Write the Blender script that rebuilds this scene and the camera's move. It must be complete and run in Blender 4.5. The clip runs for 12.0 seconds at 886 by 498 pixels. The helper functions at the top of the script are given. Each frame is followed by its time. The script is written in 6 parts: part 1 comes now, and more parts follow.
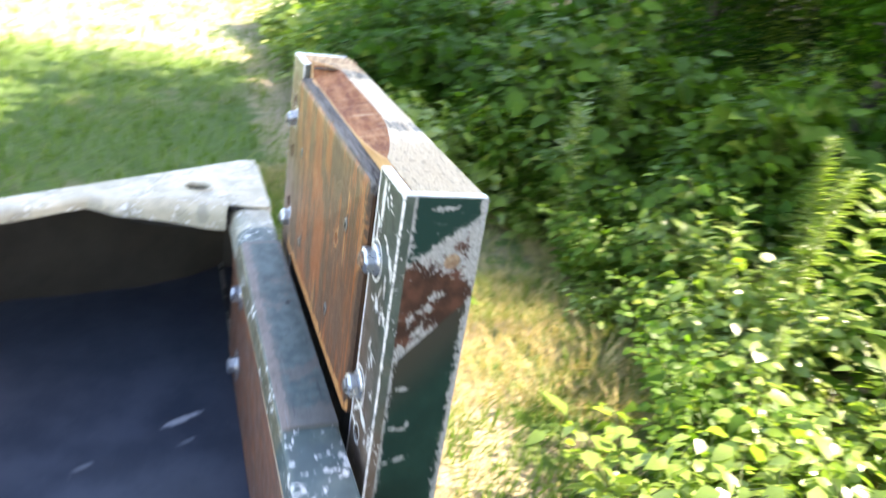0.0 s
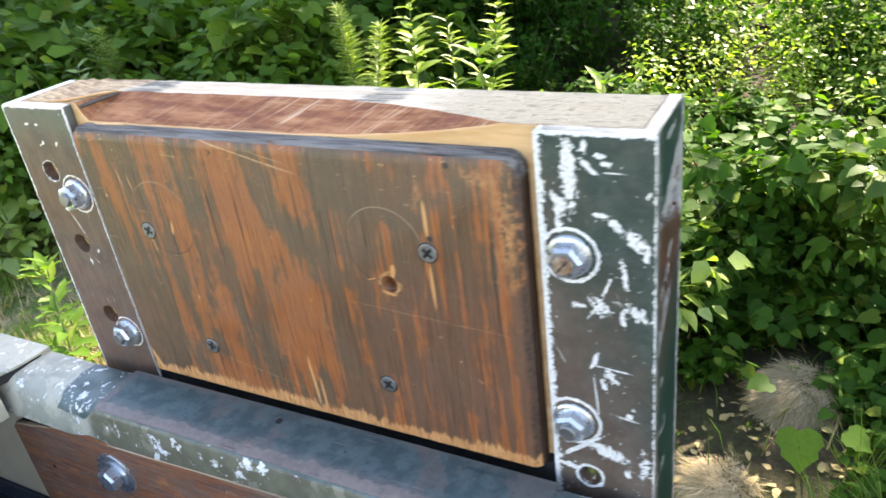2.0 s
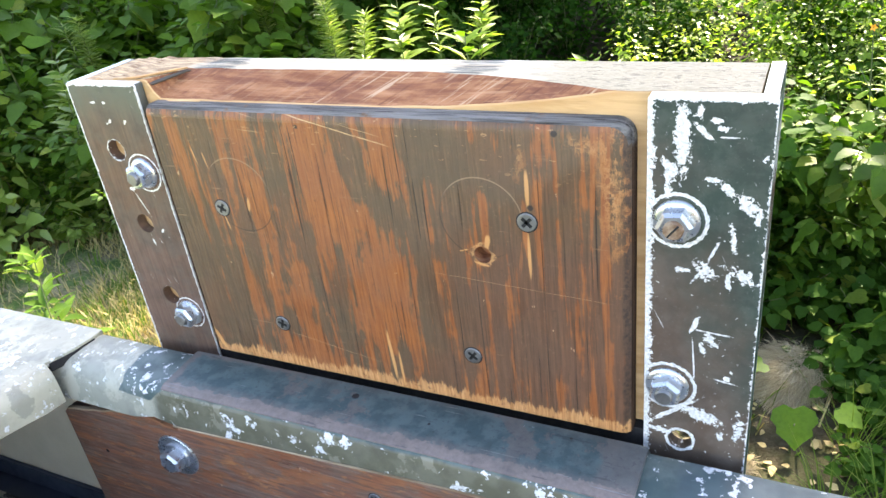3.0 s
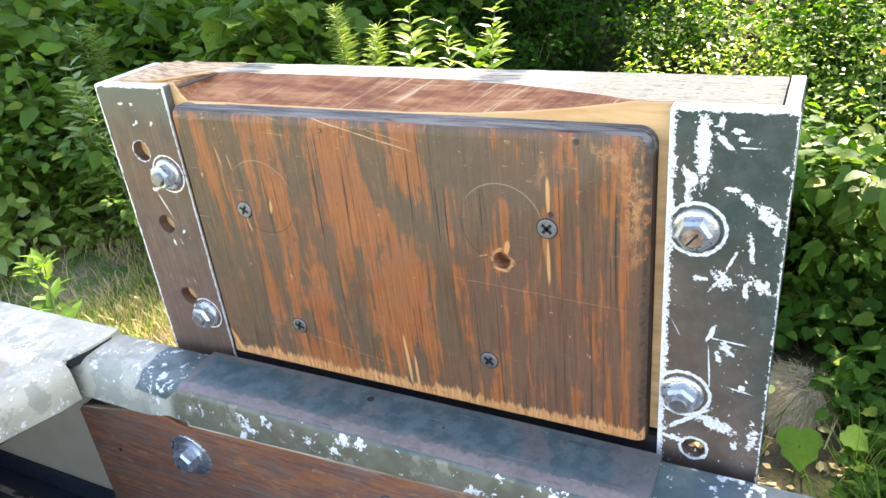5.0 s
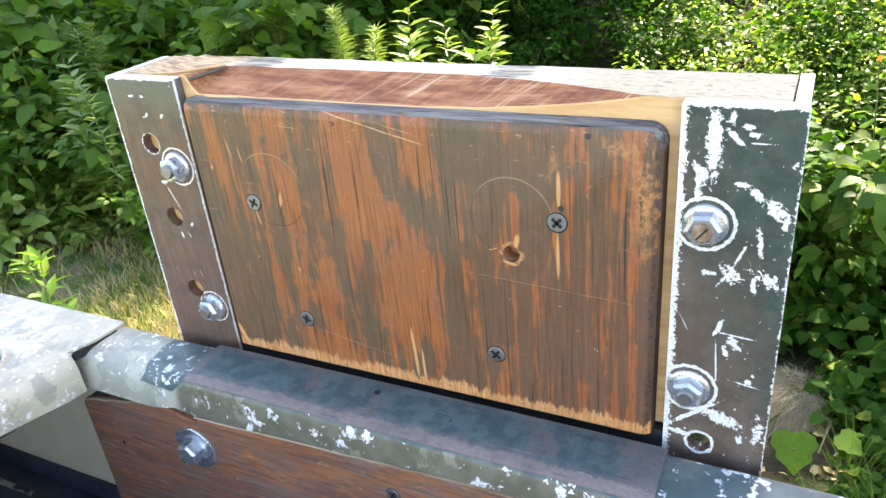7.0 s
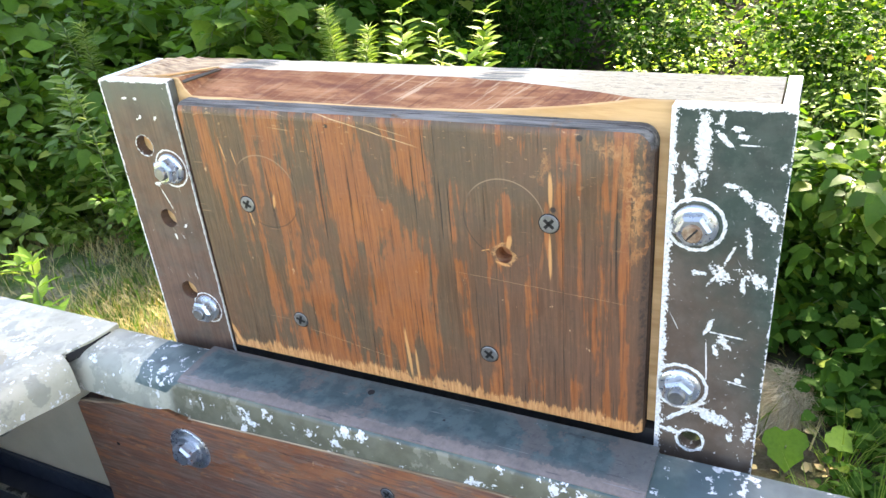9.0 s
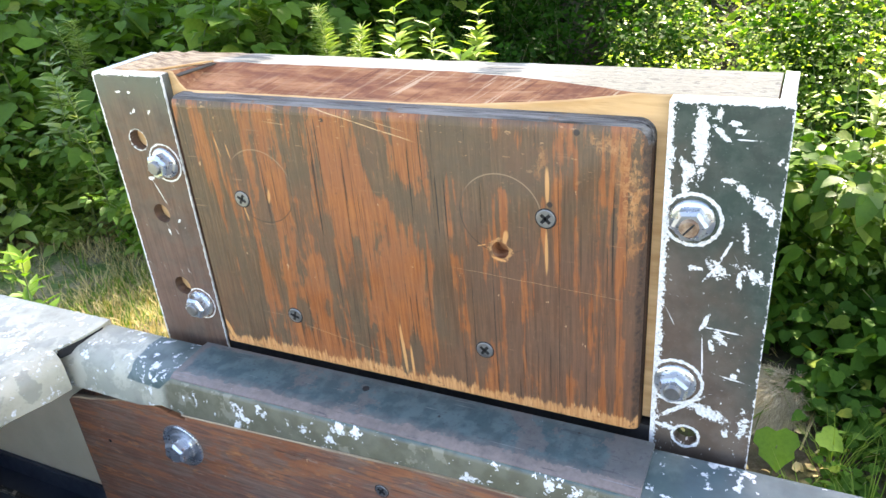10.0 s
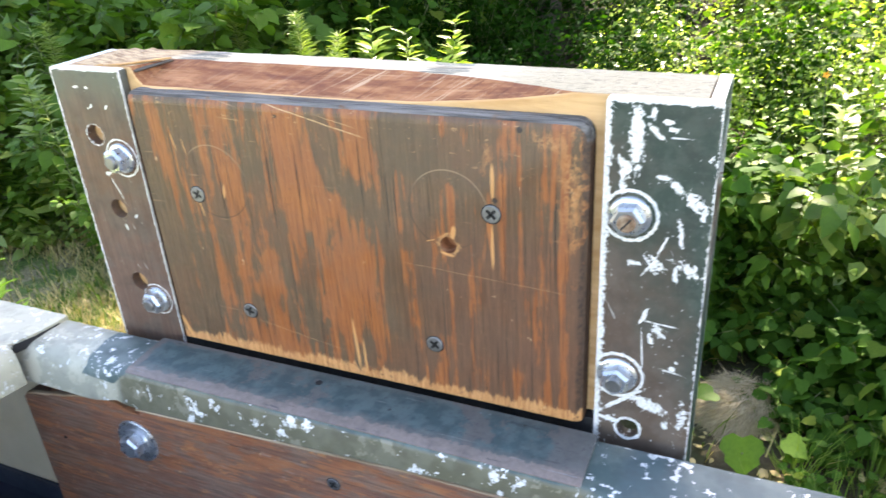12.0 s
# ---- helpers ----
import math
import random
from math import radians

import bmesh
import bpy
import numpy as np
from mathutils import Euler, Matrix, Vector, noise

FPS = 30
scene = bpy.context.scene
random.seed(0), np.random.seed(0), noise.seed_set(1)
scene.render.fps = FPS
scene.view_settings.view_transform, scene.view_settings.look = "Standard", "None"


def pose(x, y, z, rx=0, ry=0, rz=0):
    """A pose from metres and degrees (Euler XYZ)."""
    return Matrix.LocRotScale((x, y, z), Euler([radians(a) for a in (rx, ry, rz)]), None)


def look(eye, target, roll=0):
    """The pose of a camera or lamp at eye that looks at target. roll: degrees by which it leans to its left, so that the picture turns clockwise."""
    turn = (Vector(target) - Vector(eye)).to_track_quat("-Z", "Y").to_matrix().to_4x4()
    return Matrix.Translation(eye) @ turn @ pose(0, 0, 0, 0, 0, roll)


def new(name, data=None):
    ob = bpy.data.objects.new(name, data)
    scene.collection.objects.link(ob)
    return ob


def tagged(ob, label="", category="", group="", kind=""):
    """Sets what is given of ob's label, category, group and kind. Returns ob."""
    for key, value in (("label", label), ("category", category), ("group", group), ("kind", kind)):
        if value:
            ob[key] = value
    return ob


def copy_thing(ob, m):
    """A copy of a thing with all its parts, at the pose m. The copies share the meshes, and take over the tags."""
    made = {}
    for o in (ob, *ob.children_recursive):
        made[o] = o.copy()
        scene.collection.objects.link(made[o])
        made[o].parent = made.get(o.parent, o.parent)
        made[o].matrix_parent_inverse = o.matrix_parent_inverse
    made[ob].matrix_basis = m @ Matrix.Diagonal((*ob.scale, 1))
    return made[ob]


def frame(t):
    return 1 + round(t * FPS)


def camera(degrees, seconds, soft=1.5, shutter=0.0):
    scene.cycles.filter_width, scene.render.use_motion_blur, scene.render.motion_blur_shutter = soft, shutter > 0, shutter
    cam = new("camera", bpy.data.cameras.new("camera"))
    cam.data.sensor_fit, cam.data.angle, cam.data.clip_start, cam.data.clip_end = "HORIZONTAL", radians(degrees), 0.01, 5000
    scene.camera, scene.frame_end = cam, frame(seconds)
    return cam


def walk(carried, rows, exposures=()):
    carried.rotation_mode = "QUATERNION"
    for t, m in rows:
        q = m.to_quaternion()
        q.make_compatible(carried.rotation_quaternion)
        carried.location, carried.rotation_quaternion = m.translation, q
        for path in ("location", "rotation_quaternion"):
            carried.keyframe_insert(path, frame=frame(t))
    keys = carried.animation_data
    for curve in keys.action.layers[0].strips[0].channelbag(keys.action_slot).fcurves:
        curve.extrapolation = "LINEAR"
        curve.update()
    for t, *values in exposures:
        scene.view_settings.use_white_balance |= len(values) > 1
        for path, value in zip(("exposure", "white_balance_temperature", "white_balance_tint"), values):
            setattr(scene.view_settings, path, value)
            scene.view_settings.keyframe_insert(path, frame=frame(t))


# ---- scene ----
cam = camera(61.0, 12.0, 1.5, 0.6)
PATH = [
    (0, (0.738, -0.119, 1.368), (-0.963, 0.581, 0.583), 9.4),
    (0.5, (0.625, -0.2, 1.343), (-0.919, 0.876, 0.665), 6.6),
    (0.8, (0.556, -0.232, 1.331), (-0.836, 1.005, 0.602), 3.6),
    (1, (0.539, -0.25, 1.329), (-0.744, 1.043, 0.504), 1.5),
    (1.3, (0.501, -0.263, 1.327), (-0.7, 1.097, 0.486), -3.3),
    (1.5, (0.487, -0.258, 1.332), (-0.631, 1.168, 0.487), -5.1),
    (2, (0.443, -0.261, 1.335), (-0.461, 1.263, 0.407), -7.9),
    (2.5, (0.4, -0.285, 1.335), (-0.458, 1.251, 0.385), -6.9),
    (3, (0.394, -0.294, 1.335), (-0.444, 1.25, 0.379), -7.7),
    (5, (0.39, -0.304, 1.334), (-0.463, 1.253, 0.414), -6.5),
    (5.5, (0.387, -0.307, 1.332), (-0.45, 1.256, 0.406), -6.0),
    (6, (0.387, -0.31, 1.332), (-0.452, 1.253, 0.409), -6.1),
    (6.5, (0.385, -0.311, 1.335), (-0.456, 1.253, 0.415), -5.6),
    (7, (0.385, -0.312, 1.332), (-0.456, 1.255, 0.417), -5.7),
    (9, (0.386, -0.314, 1.334), (-0.438, 1.261, 0.416), -5.6),
    (9.5, (0.386, -0.312, 1.332), (-0.435, 1.264, 0.415), -5.4),
    (10, (0.384, -0.315, 1.331), (-0.421, 1.269, 0.413), -5.1),
    (10.5, (0.386, -0.317, 1.333), (-0.426, 1.264, 0.415), -5.3),
    (11, (0.387, -0.318, 1.331), (-0.424, 1.265, 0.416), -5.1),
    (11.5, (0.392, -0.32, 1.327), (-0.417, 1.265, 0.415), -5.3),
    (12, (0.402, -0.319, 1.327), (-0.354, 1.3, 0.428), -3.7),
]
walk(cam, [(t, look(eye, target, roll)) for t, eye, target, roll in PATH],
     exposures=((0, 2.70), (0.5, 2.68), (1, 2.60), (1.5, 2.55), (2, 2.55), (2.5, 2.66), (3.2, 2.74), (5, 2.76), (12, 2.76)))

# ---- light ----
SUN_TO = Vector((0.08, 0.72, 0.69)).normalized()
world = bpy.data.worlds.new("sky")
scene.world = world
world.use_nodes = True
sky = world.node_tree.nodes.new("ShaderNodeTexSky")
sky.sky_type, sky.sun_disc = "NISHITA", False
sky.sun_elevation = math.asin(SUN_TO.z)
sky.sun_rotation = math.atan2(SUN_TO.x, SUN_TO.y)
backing = world.node_tree.nodes["Background"]
backing.inputs["Strength"].default_value = 0.15
world.node_tree.links.new(sky.outputs["Color"], backing.inputs["Color"])
sun = new("sun", bpy.data.lights.new("sun", "SUN"))
sun.data.energy, sun.data.angle, sun.data.color = 5.0, radians(0.6), (1.0, 0.95, 0.86)
sun.matrix_world = look(SUN_TO * 30, (0, 0, 0))
scene.view_settings.use_white_balance = True
scene.view_settings.white_balance_temperature = 7450
scene.view_settings.white_balance_tint = 16


# ---- materials ----
class Nodes:
    """A short way to write node materials."""

    def __init__(self, name):
        self.mat = bpy.data.materials.new(name)
        self.mat.use_nodes = True
        self.tree = self.mat.node_tree
        self.tree.nodes.clear()
        self.out = self.tree.nodes.new("ShaderNodeOutputMaterial")

    def node(self, kind, **sockets):
        n = self.tree.nodes.new(kind)
        for key, value in sockets.items():
            self.plug(n.inputs[key.replace("_", " ")], value)
        return n

    def plug(self, socket, value):
        if isinstance(value, bpy.types.NodeSocket):
            self.tree.links.new(value, socket)
        else:
            socket.default_value = value

    def coord(self, scale=(1, 1, 1), turn=(0, 0, 0), shift=(0, 0, 0)):
        c = self.node("ShaderNodeTexCoord").outputs["Object"]
        m = self.node("ShaderNodeMapping", Vector=c, Scale=scale, Rotation=turn, Location=shift)
        return m.outputs["Vector"]

    def streaks(self, turn, scale, shift=(0, 0, 0)):
        """Turned first and stretched after, so that streaks lie along the turned axes."""
        v = self.coord(turn=turn, shift=shift)
        return self.node("ShaderNodeMapping", Vector=v, Scale=scale).outputs["Vector"]

    def noise(self, vec, scale, detail=4.0, rough=0.55, distort=0.0):
        n = self.node("ShaderNodeTexNoise", Vector=vec, Scale=scale, Detail=detail, Roughness=rough, Distortion=distort)
        return n.outputs["Fac"]

    def math(self, op, a, b=0.0, clamp=False):
        n = self.tree.nodes.new("ShaderNodeMath")
        n.operation, n.use_clamp = op, clamp
        self.plug(n.inputs[0], a)
        self.plug(n.inputs[1], b)
        return n.outputs[0]

    def step(self, value, low, high, out_low=0.0, out_high=1.0):
        n = self.tree.nodes.new("ShaderNodeMapRange")
        n.interpolation_type = "SMOOTHSTEP"
        for key, v in (("Value", value), ("From Min", low), ("From Max", high), ("To Min", out_low), ("To Max", out_high)):
            self.plug(n.inputs[key], v)
        return n.outputs["Result"]

    def mix(self, fac, a, b, blend="MIX"):
        n = self.tree.nodes.new("ShaderNodeMix")
        n.data_type, n.blend_type = "RGBA", blend
        for socket, v in ((n.inputs[0], fac), (n.inputs[6], a), (n.inputs[7], b)):
            self.plug(socket, (*v, 1.0) if isinstance(v, tuple) and len(v) == 3 else v)
        return n.outputs[2]

    def axes(self, vec):
        s = self.node("ShaderNodeSeparateXYZ", Vector=vec)
        return s.outputs[0], s.outputs[1], s.outputs[2]

    def bump(self, height, strength=0.4, depth=0.001):
        return self.node("ShaderNodeBump", Height=height, Strength=strength, Distance=depth).outputs["Normal"]

    def surface(self, color, rough=0.5, metal=0.0, normal=None, spec=0.5, coat=0.0):
        p = self.tree.nodes.new("ShaderNodeBsdfPrincipled")
        self.plug(p.inputs["Base Color"], (*color, 1.0) if isinstance(color, tuple) else color)
        self.plug(p.inputs["Roughness"], rough)
        self.plug(p.inputs["Metallic"], metal)
        self.plug(p.inputs["Specular IOR Level"], spec)
        self.plug(p.inputs["Coat Weight"], coat)
        if normal is not None:
            self.plug(p.inputs["Normal"], normal)
        return p.outputs[0]

    def finish(self, shader):
        self.tree.links.new(shader, self.out.inputs["Surface"])
        return self.mat


def near(n, vec, cx, cz, sx, sz):
    """Squared distance from a spot on an upright face, in units of sx and sz."""
    x, _, z = n.axes(vec)
    dx = n.math("DIVIDE", n.math("SUBTRACT", x, cx), sx)
    dz = n.math("DIVIDE", n.math("SUBTRACT", z, cz), sz)
    return n.math("ADD", n.math("MULTIPLY", dx, dx), n.math("MULTIPLY", dz, dz))


def patch(n, cx, cz, long, wide, turn, vec=None):
    """Distance from a spot on an upright face, 1 at the rim of a turned ellipse."""
    c = vec if vec is not None else n.node("ShaderNodeTexCoord").outputs["Object"]
    m = n.tree.nodes.new("ShaderNodeMapping")
    m.vector_type = "TEXTURE"
    for key, v in (("Vector", c), ("Location", (cx, 0.0, cz)), ("Rotation", (0.0, -turn, 0.0)), ("Scale", (long, 1000.0, wide))):
        n.plug(m.inputs[key], v)
    d = n.tree.nodes.new("ShaderNodeVectorMath")
    d.operation = "LENGTH"
    n.plug(d.inputs[0], m.outputs["Vector"])
    return d.outputs["Value"]


def plywood_material(name, turned=False, pale=True):
    """Rotary-cut veneer: dull dark stain worn through to orange wood in ragged streaks along the grain."""
    n = Nodes(name)
    c = n.coord()
    x, y, z = n.axes(c)

    def along(a, b, shift=(0.0, 0.0, 0.0)):
        return n.coord(scale=(b, 40, a) if turned else (a, 40, b), shift=shift)

    fine = n.noise(along(620, 34), 1.0, 4, 0.65)
    pore = n.noise(along(900, 26, (0.2, 0, 0.5)), 1.0, 2, 0.5)
    broad = n.noise(along(46, 9.0), 1.0, 6, 0.62, 0.9)
    streak = n.noise(along(170, 13, (0.1, 0, 0.3)), 1.0, 6, 0.66, 0.5)
    narrow = n.noise(along(120, 6.5, (0.3, 0, 0.4)), 1.0, 5, 0.6, 0.35)
    cloud = n.noise(c, 16.0, 4, 0.6)
    blotch = n.noise(c, 45.0, 5, 0.65)
    speck = n.noise(c, 420.0, 4, 0.7)

    warm = n.mix(n.step(fine, 0.28, 0.72), (0.215, 0.061, 0.016), (0.350, 0.116, 0.033))
    warm = n.mix(n.step(blotch, 0.40, 0.62, 0.0, 0.55), warm, (0.270, 0.092, 0.031))
    stain = n.mix(n.step(fine, 0.30, 0.75), (0.084, 0.045, 0.022), (0.150, 0.085, 0.043))
    stain = n.mix(n.step(blotch, 0.42, 0.60, 0.0, 0.75), stain, (0.098, 0.063, 0.032))
    stain = n.mix(n.step(cloud, 0.50, 0.62, 0.0, 0.6), stain, (0.135, 0.062, 0.030))
    if pale:
        red = n.math("MULTIPLY", n.step(x, 0.20, 0.27), n.step(n.math("ADD", z, n.math("MULTIPLY", n.math("SUBTRACT", cloud, 0.5), 0.12)), 1.185, 1.150))
        stain = n.mix(n.math("MULTIPLY", red, 0.62), stain, n.mix(n.step(fine, 0.3, 0.7), (0.105, 0.044, 0.024), (0.165, 0.072, 0.038)))
    if not pale:
        stain = n.mix(0.75, stain, n.mix(n.step(fine, 0.35, 0.65), (0.150, 0.068, 0.048), (0.270, 0.132, 0.094)))
        warm = n.mix(0.6, warm, n.mix(n.step(blotch, 0.40, 0.60), (0.28, 0.105, 0.055), (0.46, 0.185, 0.080)))

    wide = n.math("ADD", n.math("MULTIPLY", broad, 0.55), n.math("ADD", n.math("MULTIPLY", blotch, 0.12), n.math("MULTIPLY", streak, 0.33)))
    slim = n.math("ADD", n.math("MULTIPLY", narrow, 0.60), n.math("ADD", n.math("MULTIPLY", blotch, 0.14), n.math("MULTIPLY", streak, 0.26)))
    side = n.math("MAXIMUM", n.step(x, 0.19, 0.255), n.step(x, 0.118, 0.086)) if pale else n.step(cloud, 0.4, 0.6)
    worn = n.math("ADD", n.math("MULTIPLY", wide, n.math("SUBTRACT", 1.0, side)), n.math("MULTIPLY", n.math("ADD", slim, 0.035), side))
    if pale:
        for cx, cz, long, wide_by, turn, gain in ((0.064, 1.150, 0.075, 0.014, 1.62, 0.060), (0.250, 1.204, 0.050, 0.018, -0.25, 0.110), (0.165, 1.180, 0.050, 0.036, 1.5, -0.055),
                                                  (0.118, 1.135, 0.050, 0.014, 1.75, -0.030), (0.260, 1.110, 0.060, 0.050, 0.0, 0.030), (0.140, 1.090, 0.030, 0.022, 0.0, 0.045), (0.205, 1.120, 0.050, 0.010, 1.55, -0.060)):
            worn = n.math("ADD", worn, n.step(patch(n, cx, cz, long, wide_by, turn), 1.0, 0.2, 0.0, gain))
    mask = n.math("ADD", n.math("MULTIPLY", n.step(worn, 0.490, 0.512), 0.70), n.math("MULTIPLY", n.step(worn, 0.42, 0.56), 0.30))
    if not pale:
        mask = n.math("ADD", 0.12, n.math("MULTIPLY", mask, 0.80))
        dry = n.step(n.noise(n.coord(scale=(70, 40, 260), turn=(0, 0.12, 0)), 1.0, 5, 0.7), 0.60, 0.68)
    color = n.mix(mask, warm, stain)
    color = n.mix(n.step(streak, 0.36, 0.31, 0.0, 0.38), color, (0.40, 0.135, 0.038))
    color = n.mix(n.step(pore, 0.60, 0.68, 0.0, 0.55), color, (0.062, 0.028, 0.013))
    check = n.noise(along(760, 10, (0.3, 0, 0.7)), 1.0, 3, 0.5)
    opened = n.step(check, 0.655, 0.69)
    color = n.mix(n.math("MULTIPLY", opened, 0.85), color, (0.022, 0.012, 0.008))
    color = n.mix(n.step(speck, 0.60, 0.72, 0.0, 0.30), color, (0.26, 0.16, 0.09))
    color = n.mix(n.step(speck, 0.40, 0.30, 0.0, 0.40), color, (0.045, 0.028, 0.016))
    if pale:
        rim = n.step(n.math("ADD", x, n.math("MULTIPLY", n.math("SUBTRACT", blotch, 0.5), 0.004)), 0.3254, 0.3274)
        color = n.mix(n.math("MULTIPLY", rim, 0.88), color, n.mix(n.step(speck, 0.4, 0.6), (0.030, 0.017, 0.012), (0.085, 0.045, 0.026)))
    bare = n.mix(n.step(fine, 0.3, 0.7), (0.38, 0.155, 0.050), (0.66, 0.335, 0.135))
    if pale:
        ragged = n.math("ADD", n.math("MULTIPLY", n.noise(n.coord(scale=(300, 40, 16)), 1.0, 6, 0.75), 0.024), n.math("MULTIPLY", n.noise(n.coord(scale=(38, 1, 1)), 1.0, 3, 0.6), 0.012))
        low = n.step(n.math("SUBTRACT", z, ragged), 1.0478, 1.0456)
        color = n.mix(n.math("MULTIPLY", low, n.step(speck, 0.32, 0.46, 0.20, 0.92)), color, bare)
        rub = n.math("ADD", n.noise(n.coord(scale=(260, 40, 70)), 1.0, 6, 0.75), n.noise(c, 210.0, 5, 0.75))
        for cx, cz, long, wide_by, turn, share in ((0.3225, 1.1930, 0.034, 0.0060, 1.60, 0.85), (0.3120, 1.2135, 0.015, 0.0045, -0.20, 0.60), (0.3170, 1.2010, 0.020, 0.0090, 1.9, 0.20), (0.2800, 1.2060, 0.009, 0.0025, 1.45, 0.5)):
            d = n.math("ADD", patch(n, cx, cz, long, wide_by, turn), n.math("MULTIPLY", n.math("SUBTRACT", rub, 1.0), 5.5))
            color = n.mix(n.math("MULTIPLY", n.math("MULTIPLY", n.step(d, 1.0, 0.55), n.step(speck, 0.40, 0.56, 0.25, 1.0)), share), color, n.mix(n.step(rub, 0.85, 1.15), (0.36, 0.135, 0.042), (0.55, 0.270, 0.100)))
        for cx, cz, long, wide_by, turn in ((0.2830, 1.1910, 0.0130, 0.0013, 1.57), (0.2820, 1.1560, 0.0160, 0.0010, 1.57), (0.1945, 1.0800, 0.0205, 0.0013, 1.63), (0.1995, 1.0720, 0.0130, 0.0010, 1.60),
                                            (0.0990, 1.1560, 0.0060, 0.0007, 1.75), (0.2608, 1.1618, 0.0050, 0.0016, 1.35), (0.2570, 1.1492, 0.0050, 0.0009, -0.2), (0.2480, 1.1560, 0.0030, 0.0005, 0.3), (0.0640, 1.0680, 0.0110, 0.0020, 1.95), (0.1180, 1.1690, 0.0050, 0.0011, 1.45), (0.0880, 1.1960, 0.0070, 0.0005, 1.75), (0.0950, 1.1940, 0.0060, 0.0005, 1.75)):
            d = n.math("ADD", patch(n, cx, cz, long, wide_by, turn), n.math("MULTIPLY", n.math("SUBTRACT", fine, 0.5), 1.2))
            color = n.mix(n.step(d, 1.0, 0.6, 0.0, 0.85), color, (0.62, 0.300, 0.105))
        # Scribed rings: each groove's lit arc and dim arc are painted in.
        for cx, cz, r, lit, dim in ((0.1130, 1.1742, 0.0222, 0.9, -0.9), (0.2585, 1.1745, 0.0213, 1.5, -2.5)):
            d = n.math("SQRT", near(n, c, cx, cz, r, r))
            line = n.step(n.math("ABSOLUTE", n.math("SUBTRACT", d, 1.0)), 0.022, 0.006)
            a = n.node("ShaderNodeMath")
            a.operation = "ARCTAN2"
            n.plug(a.inputs[0], n.math("SUBTRACT", z, cz))
            n.plug(a.inputs[1], n.math("SUBTRACT", x, cx))
            for middle, tone, share in ((lit, (0.44, 0.29, 0.17), 0.42), (dim, (0.030, 0.016, 0.010), 0.65)):
                apart = n.math("SUBTRACT", 1.0, n.math("COSINE", n.math("SUBTRACT", a.outputs[0], middle)))
                color = n.mix(n.math("MULTIPLY", line, n.step(apart, 1.1, 0.5, 0.0, share)), color, tone)
        for slope, level, x0, x1, half, share in ((0.242, 1.2606, 0.150, 0.217, 0.00042, 0.85), (0.242, 1.2642, 0.183, 0.213, 0.00030, 0.55), (0.235, 1.2520, 0.120, 0.140, 0.00030, 0.45), (0.10, 1.2260, 0.120, 0.142, 0.0004, 0.5), (0.16, 1.1035, 0.120, 0.190, 0.00022, 0.5), (0.05, 1.152, 0.225, 0.325, 0.00022, 0.35)):
            run = n.math("ADD", z, n.math("MULTIPLY", x, slope))
            run = n.math("ADD", run, n.math("MULTIPLY", n.noise(n.coord(scale=(70, 1, 1)), 1.0, 3), 0.0012))
            line = n.step(n.math("ABSOLUTE", n.math("SUBTRACT", run, level + 0.0006)), half, half * 0.4)
            reach = n.math("MULTIPLY", n.step(x, x0, x0 + 0.012), n.step(x, x1, x1 - 0.012))
            color = n.mix(n.math("MULTIPLY", n.math("MULTIPLY", line, reach), n.step(speck, 0.36, 0.50, share * 0.3, share)), color, (0.58, 0.36, 0.18))
        d = n.math("SQRT", near(n, c, 0.2578, 1.1545, 0.0048, 0.0050))
        torn = n.step(n.math("ADD", d, n.math("MULTIPLY", n.noise(c, 380.0, 5, 0.7), 2.2)), 2.45, 2.2)
        color = n.mix(n.math("MULTIPLY", torn, n.step(speck, 0.38, 0.58, 0.10, 0.75)), color, (0.56, 0.28, 0.11))
        for cx, cz, r in ((0.2970, 1.2190, 0.0016), (0.1620, 1.2165, 0.0012), (0.2840, 1.1825, 0.0016)):
            color = n.mix(n.step(near(n, c, cx, cz, r, r), 1.2, 0.5, 0.0, 0.92), color, (0.020, 0.012, 0.010))
        nick = n.step(n.noise(n.coord(scale=(190, 40, 430), turn=(0, 0.12, 0)), 1.0, 4, 0.6), 0.645, 0.675)
        color = n.mix(n.math("MULTIPLY", nick, n.step(z, 1.180, 1.222, 0.06, 0.55)), color, (0.50, 0.27, 0.12))
    else:
        gold = n.step(n.noise(n.coord(scale=(26, 40, 300), turn=(0, 0.25, 0)), 1.0, 4, 0.6), 0.62, 0.70, 0.0, 0.6)
        color = n.mix(gold, color, (0.38, 0.150, 0.052))
        color = n.mix(n.math("MULTIPLY", dry, 0.55), color, (0.40, 0.26, 0.19))
        grey = n.noise(n.coord(scale=(34, 40, 95), shift=(0.6, 0.0, 0.2)), 1.0, 6, 0.7)
        color = n.mix(n.step(grey, 0.47, 0.56, 0.0, 0.72), color, n.mix(n.step(fine, 0.3, 0.7), (0.110, 0.068, 0.049), (0.255, 0.175, 0.130)))
        color = n.mix(n.step(n.noise(n.coord(scale=(48, 40, 130), shift=(1.6, 0.0, 0.9)), 1.0, 5, 0.7), 0.615, 0.66, 0.0, 0.7), color, (0.46, 0.200, 0.075))
    scuff = n.noise(n.coord(scale=(16, 40, 460), turn=(0, 0.05, 0)), 1.0, 3, 0.5)
    color = n.mix(n.math("MULTIPLY", n.step(scuff, 0.66, 0.70), n.step(blotch, 0.50, 0.60, 0.0, 0.5)), color, (0.34, 0.19, 0.10))
    gouge = n.step(n.noise(n.coord(scale=(160, 40, 90), shift=(3.0, 0.0, 1.0)), 1.0, 4, 0.6), 0.71, 0.73)
